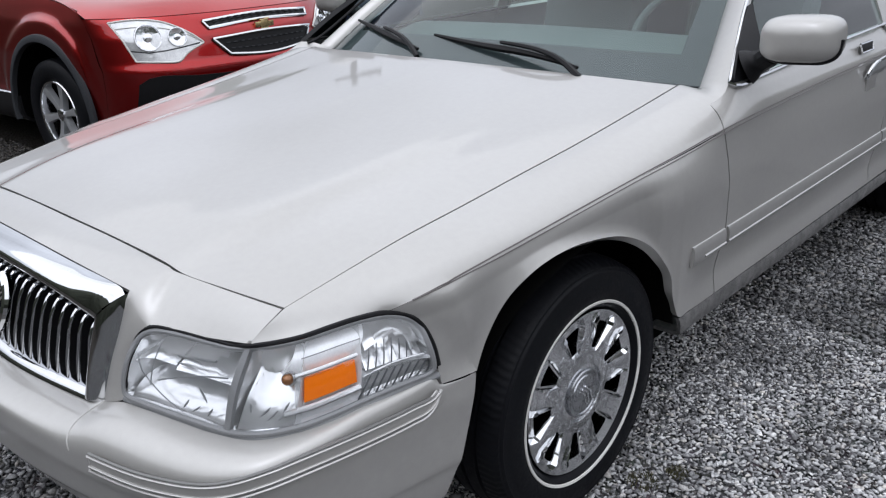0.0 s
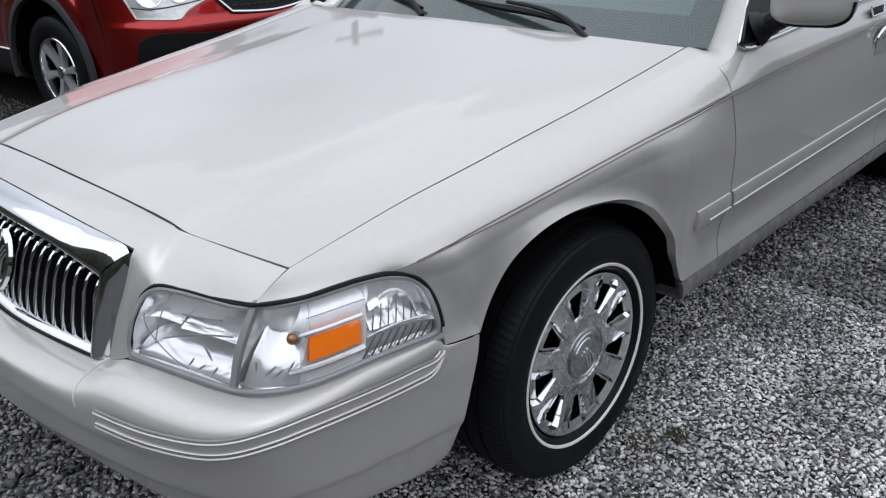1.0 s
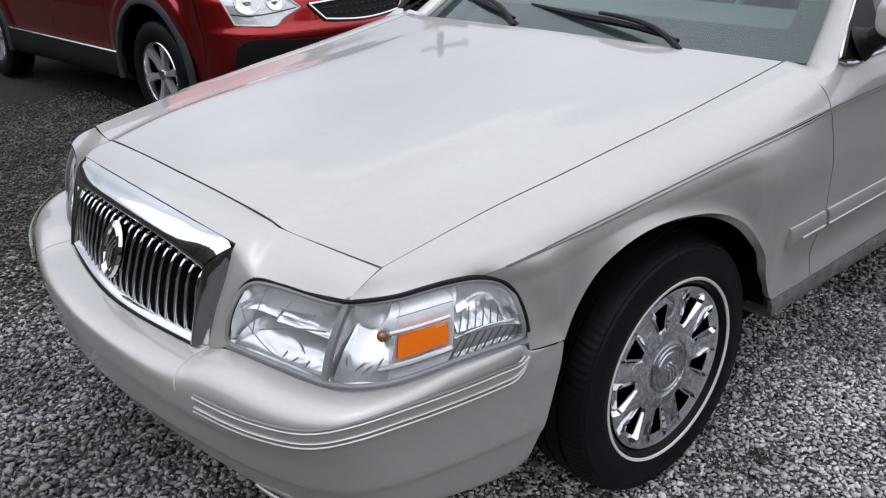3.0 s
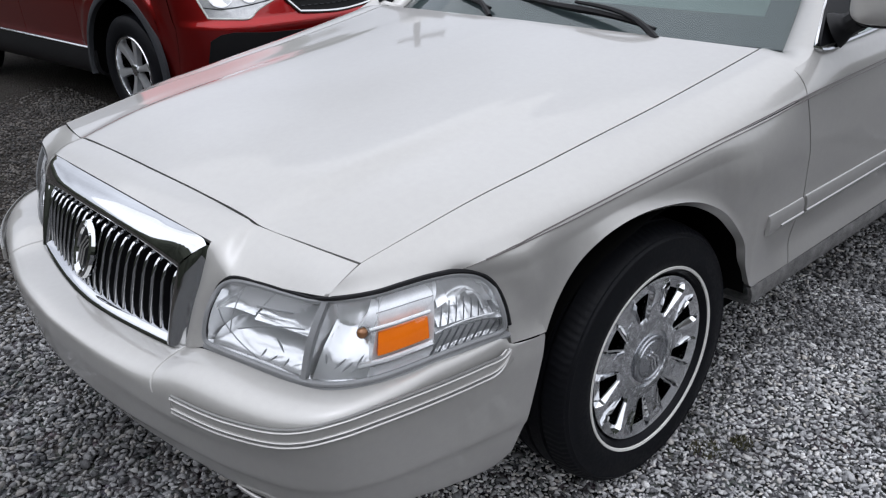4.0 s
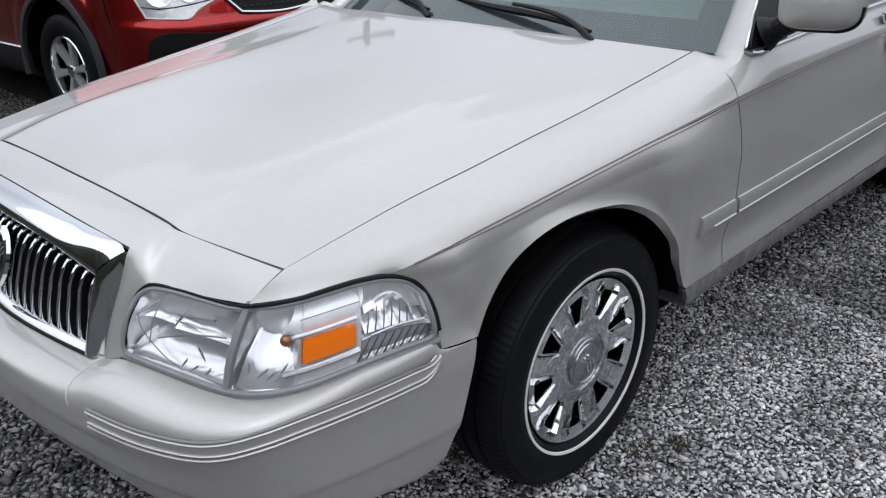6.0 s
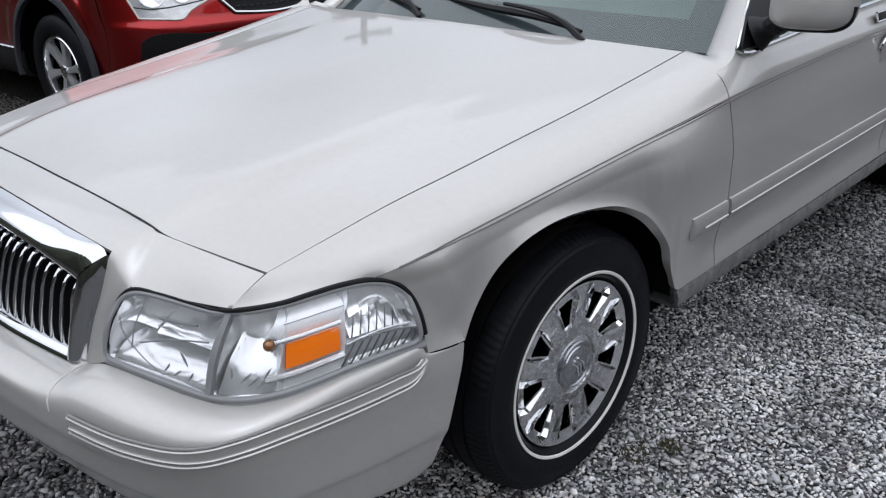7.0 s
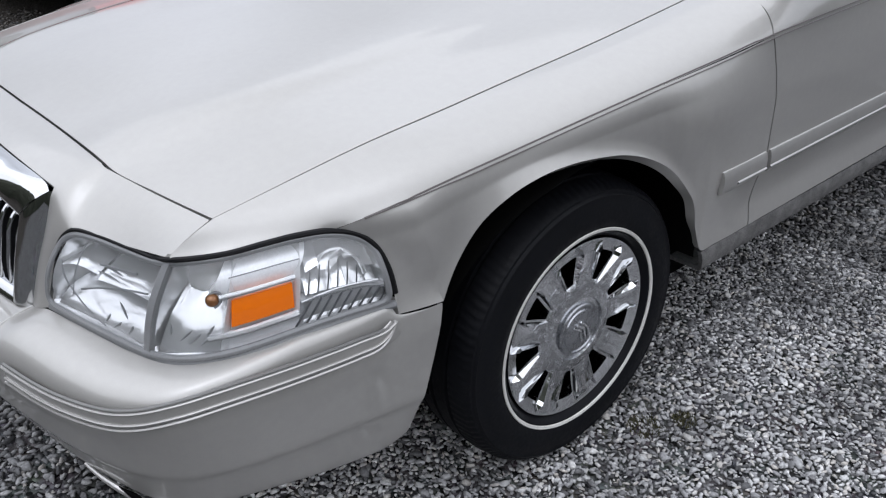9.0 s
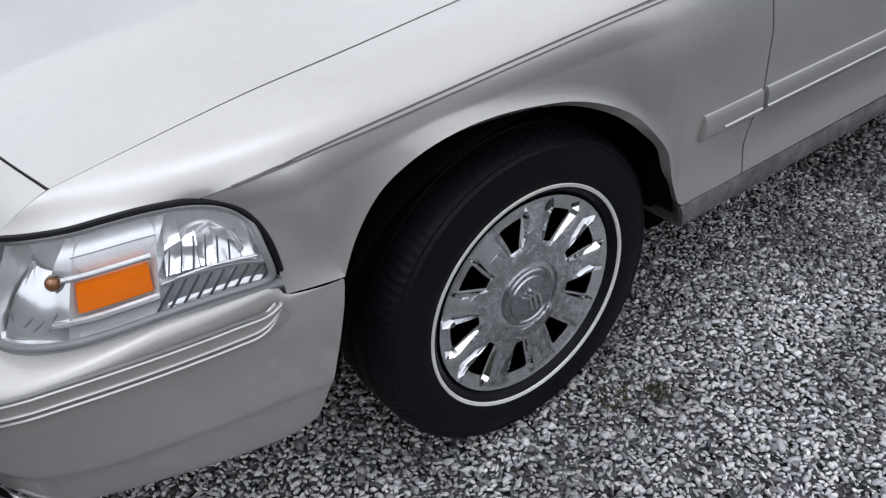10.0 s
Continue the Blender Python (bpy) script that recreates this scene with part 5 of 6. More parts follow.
trunk = loft([[(-0.90, 3.24, 1.01), (0, 3.40, 1.04), (0.90, 3.24, 1.01)], [(-0.89, 3.7, 0.99), (0, 3.8, 1.03), (0.89, 3.7, 0.99)], [(-0.86, 4.24, 0.95), (0, 4.30, 0.98), (0.86, 4.24, 0.95)], [(-0.86, 4.28, 0.6), (0, 4.36, 0.6), (0.86, 4.28, 0.6)], [(-0.86, 4.28, 0.34), (0, 4.36, 0.34), (0.86, 4.28, 0.34)]], 24, 20)
add_panel(bm, flip(trunk), 0.02)
part("boot_lid", bm, SILVER, sedan)
# cowl grille between hood and windscreen
bm = bmesh.new()
cowl = loft([[(-0.785, 0.592, 0.950), (0, 0.520, 0.968), (0.785, 0.592, 0.950)], [(-0.80, 0.72, 0.945), (0, 0.60, 0.965), (0.80, 0.72, 0.945)]], 4, 20)
add_panel(bm, flip(cowl), 0.03)
part("cowl", bm, BLACK, sedan)
# dashboard, seats and steering wheel
bm = bmesh.new()
dash = loft([[(-0.72, 0.80, 0.925), (0, 0.69, 0.935), (0.72, 0.80, 0.925)], [(-0.74, 1.00, 0.990), (0, 0.92, 1.005), (0.74, 1.00, 0.990)], [(-0.76, 1.26, 1.010), (0, 1.22, 1.030), (0.76, 1.26, 1.010)], [(-0.74, 1.32, 0.96), (0, 1.30, 0.98), (0.74, 1.32, 0.96)], [(-0.72, 1.30, 0.6), (0, 1.30, 0.6), (0.72, 1.30, 0.6)]], 16, 20)
add_panel(bm, flip(dash), 0.03)
part("dashboard", bm, DASH, sedan)
bm = bmesh.new()
th = np.linspace(0, 2 * math.pi, 40)
add_tube(bm, [(0.37 + 0.19 * math.cos(a), 1.40 + 0.07 * math.sin(a), 0.98 + 0.17 * math.sin(a)) for a in th], 0.014, 8, False)
add_tube(bm, [(0.37, 1.40, 0.95), (0.37, 1.28, 0.90)], 0.03, 8)
part("steering_wheel", bm, SEAT, sedan)
for x in (0.38, -0.38):
    bm = bmesh.new()
    add_box(bm, pose(x, 1.95, 0.78, -14), (0.52, 0.16, 0.72), 0.06, 3)
    add_box(bm, pose(x, 1.68, 0.52), (0.52, 0.55, 0.16), 0.05, 3)
    add_box(bm, pose(x, 2.07, 1.21, -12), (0.26, 0.10, 0.17), 0.04, 3)
    part("seat", bm, SEAT, sedan)

# door mirror
def build_mirror(side):
    bm = bmesh.new()
    fx = np.array([side, 1, 1])
    c = np.array([1.070, 0.690, 1.106]) if side > 0 else np.array([1.060, 0.950, 1.128])
    g = []
    for d, k in ((-0.068, 0.25), (-0.064, 0.60), (-0.048, 0.86), (-0.018, 0.985), (0.030, 1.0), (0.052, 0.97), (0.052, 0.90)):
        ring = []
        for a in np.linspace(0, 2 * math.pi, 40, endpoint=False):
            ca, sa = math.cos(a), math.sin(a)
            u = math.copysign(abs(ca) ** 0.55, ca) * 0.093 * k
            v = math.copysign(abs(sa) ** 0.62, sa) * 0.058 * k
            ring.append(c + np.array([u, d + 0.12 * u, v + 0.02 * u]))
        g.append(ring)
    g = np.array(g) * fx
    v = add_grid(bm, g, True)
    bm.faces.new(v[0])
    m = part("door_mirror", bm, SILVER, sedan, "silver door mirror on a black foot", 50)
    bm = bmesh.new()
    bm.faces.new([bm.verts.new(q) for q in g[-1] * np.array([1, 1, 1])])
    part("mirror_glass", bm, CHROME, m)
    bm = bmesh.new()
    off = c - np.array([1.073, 0.690, 1.106])
    add_tube(bm, spl([np.array((0.925, 0.730, 1.018)) + off, np.array((0.955, 0.735, 1.035)) + off, np.array((0.995, 0.720, 1.058)) + off], 8) * fx, [0.050, 0.045, 0.036, 0.032, 0.03, 0.03, 0.03, 0.028], 10)
    tri = loft([[(0.922, 0.650, 0.990), (0.928, 0.74, 0.990), (0.930, 0.86, 0.994)], [(0.880, 0.760, 1.075), (0.884, 0.81, 1.080), (0.888, 0.87, 1.085)], [(0.832, 0.905, 1.162), (0.833, 0.915, 1.164), (0.835, 0.925, 1.166)]], 8, 8)
    tri[:, :, 0] += 0.004
    add_panel(bm, (tri if side > 0 else mir(tri)), 0.02)
    part("mirror_foot", bm, BLACK, m)
    bm = bmesh.new()
    low = [(1.070 + 0.094 * u, 0.672 + 0.012 * u, 1.106 + 0.002 * u - 0.058 * max(0, 1 - abs(u) ** 3.6) ** 0.31 - 0.001) for u in np.linspace(-1.0, 1.0, 40)]
    add_tube(bm, (np.array(low) + off) * fx + np.array([0, 0.030, 0]), 0.0085, 6)
    part("mirror_skirt", bm, BLACK, m)


build_mirror(1)
build_mirror(-1)

# door handle and entry keypad
bm = bmesh.new()
arch = spl([(0.975, 1.612, 0.862), (0.982, 1.616, 0.884), (0.986, 1.648, 0.905), (0.988, 1.72, 0.915), (0.985, 1.81, 0.917), (0.975, 1.84, 0.910)], 24)
add_tube(bm, arch, 0.0065, 8)
part("handle_trim", bm, CHROME, front_doors[1])
bm = bmesh.new()
g = np.array([[(0.974 + 0.014 * math.sin(math.pi * (0.15 + 0.85 * w)), p[1], p[2] - 0.006 - (p[2] - 0.862 if p[2] > 0.87 else 0.01) * w * 0.9) for p in arch[2:-2]] for w in np.linspace(0, 1, 6)])
add_panel(bm, g, 0.012, core=np.array([0.8, 1.7, 0.88]))
part("door_handle", bm, GREY_RIM, front_doors[1], "grey pull handle with a chrome edge")
bm = bmesh.new()
add_box(bm, pose(0.9735, 1.685, 0.842), (0.006, 0.105, 0.056), 0.0025)
part("lock_plate", bm, SILVER_MOULD, front_doors[1])
bm = bmesh.new()
add_box(bm, pose(0.957, 1.63, 0.967, 0, -18, 0), (0.008, 0.11, 0.026), 0.003)
keypad = part("keypad", bm, BLACK, front_doors[1], "small black entry keypad")
bm = bmesh.new()
add_tube(bm, [(0.9595 + 0.31 * dz, 1.63 + dy, 0.967 - dz) for dy, dz in ((-0.058, -0.014), (0.058, -0.014), (0.058, 0.014), (-0.058, 0.014), (-0.058, -0.014))], 0.004, 6, False)
part("keypad_frame", bm, CHROME_DULL, keypad)

# wipers
for pts in ([(0.475, 0.585, 1.000), (0.30, 0.610, 1.022), (0.05, 0.640, 1.034), (-0.20, 0.690, 1.047)], [(-0.21, 0.610, 1.006), (-0.38, 0.665, 1.028), (-0.58, 0.745, 1.048), (-0.75, 0.820, 1.060)]):
    bm = bmesh.new()
    blade = spl(pts, 24)
    wide = np.interp(np.linspace(0, 1, 24), [0, 0.45, 1], [0.006, 0.013, 0.005])
    add_tube(bm, blade, wide, 6)
    w = part("wiper", bm, BLACK, sedan, "black windscreen wiper")
    bm = bmesh.new()
    mid = blade[11]
    add_tube(bm, spl([blade[0] + (0.03, -0.035, -0.02), blade[3] + (0.02, -0.02, 0.012), mid + (0, 0, 0.020)], 12), np.linspace(0.010, 0.006, 12), 6)
    part("wiper_arm", bm, BLACK, w)


# ---------------------------------------------------------------- red car beside the sedan (its nose looks to its own +x, its right side is -y)
suv = thing("suv", (-3.632, 1.547, 0), "red compact sport utility vehicle with grey cladding, parked beside the sedan", "car", rz=5.4)


def round_off(a):
    """How the front falls back towards its corners."""
    a = np.minimum(a, 1.0)
    return 0.55 * a**2.4 + 0.45 * (1 - np.sqrt(1 - a**6))


def nose_u(v, z):
    """How far the front reaches at a place across and up."""
    return np.interp(z, [0.266, 0.416, 0.566, 0.675, 0.695, 0.716, 0.866, 0.966, 1.066], [1.025, 1.065, 1.088, 1.092, 1.084, 1.070, 1.035, 0.975, 0.835]) - 0.47 * round_off(np.abs(v) / 0.905)


def on_nose(v, z, out=0.0):
    return np.array([float(nose_u(v, z)) + out, v, z])


def nose_patch(bm, corners, out, n=8, m=16, flange=0.02):
    """A piece lying on the front: corners (v, z) top left, top right, bottom right, bottom left or longer top and bottom lines."""
    top, low = spl([(v, z, 0) for v, z in corners[0]], m), spl([(v, z, 0) for v, z in corners[1]], m)
    g = np.zeros((n, m, 3))
    for i, f in enumerate(np.linspace(0, 1, n)):
        for j in range(m):
            q = top[j] * (1 - f) + low[j] * f
            g[i, j] = on_nose(q[0], q[1], out)
    add_panel(bm, g, flange, core=np.array([-0.5, 0, 0.6]))
    return g


bm = bmesh.new()
zs = np.linspace(0.27, 0.975, 44)
vs2 = 0.905 * np.sin(np.linspace(-math.pi / 2, math.pi / 2, 64))
add_grid(bm, np.array([[on_nose(v, z) for v in vs2] for z in zs]))
part("front_fascia", bm, RED, suv)
# hood
bm = bmesh.new()
row0 = [tuple(on_nose(v, 0.979)) for v in np.linspace(-0.90, 0.90, 15)]
row1 = [(q[0] - 0.10, q[1] * 0.99, 1.005 + 0.045 * (1 - q[1] ** 2)) for q in row0]
hood = loft([row0, row1, [(0.28, -0.882, 1.058), (0.35, -0.5, 1.12), (0.37, 0, 1.14), (0.35, 0.5, 1.12), (0.28, 0.882, 1.058)], [(-0.55, -0.86, 1.12), (-0.50, -0.6, 1.19), (-0.45, 0, 1.22), (-0.50, 0.6, 1.19), (-0.55, 0.86, 1.12)]], 16, 30)
add_panel(bm, hood, 0.02, core=np.array([-1.0, 0, 0.5]))
part("hood", bm, RED, suv)
# side skins with round wheel arches
ARCH_Y = np.array([0.0, -3.0])


def arch_low(u, r=0.472):
    z = 0.46 if u < 0.3 else 0.28
    for c in ARCH_Y:
        d = abs(u - c)
        if d < r:
            z = max(z, 0.37 + math.sqrt(r * r - d * d))
    return z


for side in (-1, 1):
    for u0, u1, name in ((1.0, -0.62, "fender"), (-0.625, -1.55, "front_door"), (-1.555, -2.60, "rear_door"), (-2.605, -3.85, "quarter_panel")):
        us = np.linspace(u0, u1, 70)
        g = np.zeros((30, 70, 3))
        for j, u in enumerate(us):
            for i, f in enumerate(np.linspace(0, 1, 30)):
                uu = u
                for _ in range(3):
                    lo = arch_low(uu)
                    hi = float(np.interp(uu, [-3.85, -0.55, 0.3, 0.62], [1.13, 1.12, 1.058, 0.982]))
                    z = lo + (hi - lo) * f
                    end = float(nose_u(0.905, z))
                    uu = u if name != "fender" else -0.62 + (u + 0.62) / 1.62 * (end + 0.62)
                v = np.interp(z, [0.4, 0.55, 0.75, 0.95, 1.05, 1.12], [0.905, 0.915, 0.925, 0.905, 0.88, 0.86])
                v += (0.905 - v) * np.clip((uu - 0.4) / 0.25, 0, 1)
                for c in ARCH_Y:
                    v += 0.020 / (1 + math.exp((math.hypot(uu - c, z - 0.365) - 0.61) / 0.010)) * float(np.clip((0.60 - uu) / 0.2, 0, 1))
                g[i, j] = (uu, side * v, z)
        bm = bmesh.new()
        add_panel(bm, g, 0.02, "tblr" if name != "fender" else "tbr", core=np.array([-1.3, 0, 0.7]))
        part(name, bm, RED, suv)
    # grey flares round the arches and cladding along the sill
    for c in ARCH_Y:
        an = np.linspace(-0.15, math.pi + 0.15, 40)
        bm = bmesh.new()
        rows = []
        for r, v in ((0.512, 0.930), (0.508, 0.950), (0.492, 0.958), (0.466, 0.958), (0.460, 0.950), (0.455, 0.86)):
            rows.append(np.stack([c + r * np.cos(an), np.full(40, side * v), 0.365 + r * np.sin(an)], 1))
        add_grid(bm, np.array(rows))
        part("wheel_flare", bm, CLAD, suv, "grey plastic wheel-arch flare")
        bm = bmesh.new()
        rows = [np.stack([c + 0.455 * np.cos(an), np.full(40, side * v), 0.365 + 0.455 * np.sin(an)], 1) for v in (0.93, 0.55)]
        add_grid(bm, np.array(rows))
        bm.faces.new([bm.verts.new(q) for q in rows[1]])
        part("wheel_housing", bm, GAP, suv)
    bm = bmesh.new()
    sill = loft([[(-0.46, side * 0.925, 0.475), (-2.53, side * 0.925, 0.495)], [(-0.44, side * 0.935, 0.44), (-2.55, side * 0.935, 0.45)], [(-0.42, side * 0.925, 0.30), (-2.57, side * 0.925, 0.30)], [(-0.42, side * 0.80, 0.25), (-2.57, side * 0.80, 0.25)]], 10, 12)
    add_panel(bm, sill, 0.02, core=np.array([-1.3, 0, 0.5]))
    part("sill_cladding", bm, BLACK, suv, "dark grey sill cladding")
    bm = bmesh.new()
    add_tube(bm, [(-0.46, side * 0.936, 0.468), (-1.3, side * 0.936, 0.478), (-2.53, side * 0.936, 0.490)], 0.010, 6)
    part("sill_trim", bm, CHROME_DULL, suv, "bright strip along the sill")

# lower front cladding
bm = bmesh.new()
nose_patch(bm, ([(-0.815, 0.605), (-0.77, 0.640), (-0.5, 0.635), (0, 0.625), (0.5, 0.635), (0.77, 0.640), (0.815, 0.605)], [(-0.84, 0.36), (-0.6, 0.34), (0, 0.33), (0.6, 0.34), (0.84, 0.36)]), 0.012, 8, 30)
part("bumper_cladding", bm, BLACK, suv)


def suv_lamp(s):
    bm = bmesh.new()
    top = [(-0.850, 0.957), (-0.76, 0.968), (-0.63, 0.950), (-0.52, 0.885), (-0.450, 0.822)]
    low = [(-0.800, 0.738), (-0.70, 0.728), (-0.60, 0.728), (-0.565, 0.760), (-0.450, 0.816)]
    g = nose_patch(bm, ([(s * v, z) for v, z in top], [(s * v, z) for v, z in low]), 0.004, 10, 20, 0.01)
    lamp = part("headlamp", bm, REFLECTOR_WHITE, suv, "clear headlamp with a round projector")
    ring = np.concatenate([g[0], g[1:-1, -1], g[-1, ::-1], g[-2:0:-1, 0], g[:1, 0]])
    bm = bmesh.new()
    add_tube(bm, ring + np.array([0.004, 0, 0]), 0.0055, 6, False)
    add_tube(bm, g[1, :] * 0.5 + g[2, :] * 0.5 + np.array([0.003, 0, 0]), 0.0035, 6)
    part("lamp_frame", bm, WHITEWALL, lamp, "white inner frame of the lamp")
    for v, z, r in ((-0.725, 0.868, 0.080), (-0.585, 0.862, 0.056)):
        c = on_nose(s * v, z, 0.008)
        bm = bmesh.new()
        m = Matrix.Translation(c) @ Matrix.Rotation(radians(-22 * s), 4, "Z") @ Matrix.Rotation(radians(-12), 4, "Y")
        add_lathe(bm, [(r, 0.0), (r * 0.97, 0.012), (r * 0.90, 0.012), (r * 0.84, 0.004), (r * 0.62, 0.001), (r * 0.32, -0.001), (r * 0.30, 0.010), (0.001, 0.014)], 32)
        bmesh.ops.transform(bm, matrix=m, verts=bm.verts[:])
        part("projector", bm, CHROME_DULL, lamp)
    bm = bmesh.new()
    add_tube(bm, [on_nose(s * v, z, 0.006) for v, z in ((-0.82, 0.800), (-0.74, 0.783), (-0.66, 0.790), (-0.58, 0.800), (-0.47, 0.818))], 0.004, 6)
    part("lamp_line", bm, CLAD, lamp)


REFLECTOR_WHITE = mat("lamp_lens_white", (0.66, 0.67, 0.68), 0.15, 0.45, 1.0, var=0.25, scale=22, bump=0.5, bump_scale=40)
suv_lamp(1)
suv_lamp(-1)


def suv_grille(top, low, name):
    bm = bmesh.new()
    g = nose_patch(bm, (top, low), 0.005, 6, 30)
    gr = part(name, bm, BLACK, suv, "black mesh grille with a bright frame")
    ring = np.concatenate([g[0], g[1:-1, -1], g[-1, ::-1], g[-2:0:-1, 0], g[:1, 0]])
    bm = bmesh.new()
    add_tube(bm, ring + np.array([0.006, 0, 0]), 0.0095, 6, False)
    part("grille_frame", bm, CHROME, gr)
    for f in (0.33, 0.66):
        bm = bmesh.new()
        line = g[0] * (1 - f) + g[-1] * f
        for j in range(2, len(line) - 3, 2):
            add_tube(bm, [line[j] + (0.006, 0, 0), line[j + 1] + (0.006, 0, 0)], 0.004, 5)
        tagged(part("mesh_bar", bm, CLAD, gr), kind="stuff")


suv_grille([(-0.41, 0.935), (0, 0.955), (0.42, 0.937)], [(-0.39, 0.895), (0, 0.915), (0.405, 0.899)], "upper_grille")
suv_grille([(-0.39, 0.830), (0, 0.846), (0.40, 0.833)], [(-0.30, 0.735), (0, 0.712), (0.32, 0.735)], "lower_grille")
# emblem: plain gold cross shape
bm = bmesh.new()
c = on_nose(0, 0.880, 0.01)
add_box(bm, pose(c[0], 0, c[2]), (0.016, 0.150, 0.034), 0.004)
add_box(bm, pose(c[0] + 0.001, 0.0, c[2]), (0.016, 0.062, 0.060), 0.004)
part("emblem", bm, GOLD, suv, "gold cross-shaped emblem")
# glasshouse, roof and tail
bm = bmesh.new()
cab = loft([[(-0.50, -0.86, 1.10), (-0.46, 0, 1.20), (-0.50, 0.86, 1.10)], [(-1.10, -0.72, 1.55), (-1.05, 0, 1.62), (-1.10, 0.72, 1.55)], [(-2.0, -0.70, 1.64), (-2.0, 0, 1.70), (-2.0, 0.70, 1.64)], [(-3.1, -0.68, 1.58), (-3.15, 0, 1.64), (-3.1, 0.68, 1.58)], [(-3.85, -0.82, 1.10), (-3.9, 0, 1.12), (-3.85, 0.82, 1.10)], [(-3.85, -0.88, 0.45), (-3.93, 0, 0.45), (-3.85, 0.88, 0.45)]], 30, 20)
add_panel(bm, cab, 0.02, core=np.array([-1.8, 0, 1.0]))
part("roof", bm, RED, suv)
for side in (-1, 1):
    bm = bmesh.new()
    gl = loft([[(-0.62, side * 0.865, 1.10), (-3.4, side * 0.850, 1.12)], [(-1.12, side * 0.72, 1.53), (-3.05, side * 0.69, 1.56)]], 6, 12)
    add_panel(bm, gl, 0.01, core=np.array([-1.8, 0, 1.0]))
    part("side_window", bm, DARKGLASS, suv)
bm = bmesh.new()
add_box(bm, pose(-1.3, 0, 0.62), (4.2, 1.06, 0.70), 0.05)
add_box(bm, pose(-1.35, 0, 0.60), (1.75, 1.74, 0.55), 0.05)
part("chassis", bm, GAP, suv)


def suv_wheel():
    bm = bmesh.new()
    prof = [(0.21, -0.10), (0.27, -0.118), (0.33, -0.11), (0.352, -0.095), (0.358, -0.05), (0.359, 0.05), (0.352, 0.095), (0.335, 0.109), (0.29, 0.1175), (0.245, 0.113), (0.228, 0.104), (0.218, 0.09)]
    add_lathe(bm, prof, 72)
    w = part("wheel", bm, RUBBER, suv, "black tyre on a six-spoke alloy rim")
    bm = bmesh.new()
    add_lathe(bm, [(0.226, 0.100), (0.220, 0.107), (0.208, 0.104), (0.200, 0.07), (0.195, -0.08)], 72)
    part("rim", bm, CHROME_DULL, w)
    bm = bmesh.new()
    add_lathe(bm, [(0.20, 0.0), (0.001, 0.0)], 32)
    part("brake_disc", bm, GAP, w)
    for k in range(6):
        a = 2 * math.pi * (k + 0.2) / 6
        bm = bmesh.new()
        rr = np.linspace(0.03, 0.212, 8)
        half = np.interp(rr, [0.03, 0.10, 0.212], [0.022, 0.019, 0.034])
        dep = np.interp(rr, [0.03, 0.12, 0.212], [0.088, 0.092, 0.102])
        add_grid(bm, np.array([np.stack([dep - s, rr * math.cos(a) - f * half * math.sin(a), rr * math.sin(a) + f * half * math.cos(a)], 1) for f, s in ((-1, 0.04), (-0.9, 0.004), (0, 0), (0.9, 0.004), (1, 0.04))]))
        part("spoke", bm, ALLOY, w)
    bm = bmesh.new()
    add_lathe(bm, [(0.040, 0.07), (0.038, 0.094), (0.030, 0.098), (0.001, 0.100)], 24)
    part("hub_cap", bm, CHROME_DULL, w)
    return w


first = suv_wheel()
first.matrix_basis = pose(0, -0.80, 0.358, 0, 0, -90)
for m in (pose(-3.0, -0.80, 0.358, 0, 0, -90), pose(0, 0.80, 0.358, 0, 0, 90), pose(-3.0, 0.80, 0.358, 0, 0, 90)):
    copy_thing(first, m)


# ---------------------------------------------------------------- loose gravel
def stone_shapes(count, level):
    """A few broken-stone shapes: points and triangles."""
    made = []
    for k in range(count):
        b = bmesh.new()
        bmesh.ops.create_icosphere(b, subdivisions=level, radius=1.0)
        r = np.random.RandomState(100 + k)
        cuts = [(r.normal(size=3), r.uniform(0.42, 0.75)) for _ in range(10)]
        pts = np.array([v.co[:] for v in b.verts])
        for nrm, d in cuts:
            nrm = nrm / np.linalg.norm(nrm)
            over = pts @ nrm - d
            pts -= np.clip(over, 0, None)[:, None] * nrm
        pts *= np.array([1.30, r.uniform(0.60, 0.95), r.uniform(0.40, 0.72)])
        made.append((pts, np.array([[v.index for v in f.verts] for f in b.faces])))
        b.free()
    return made


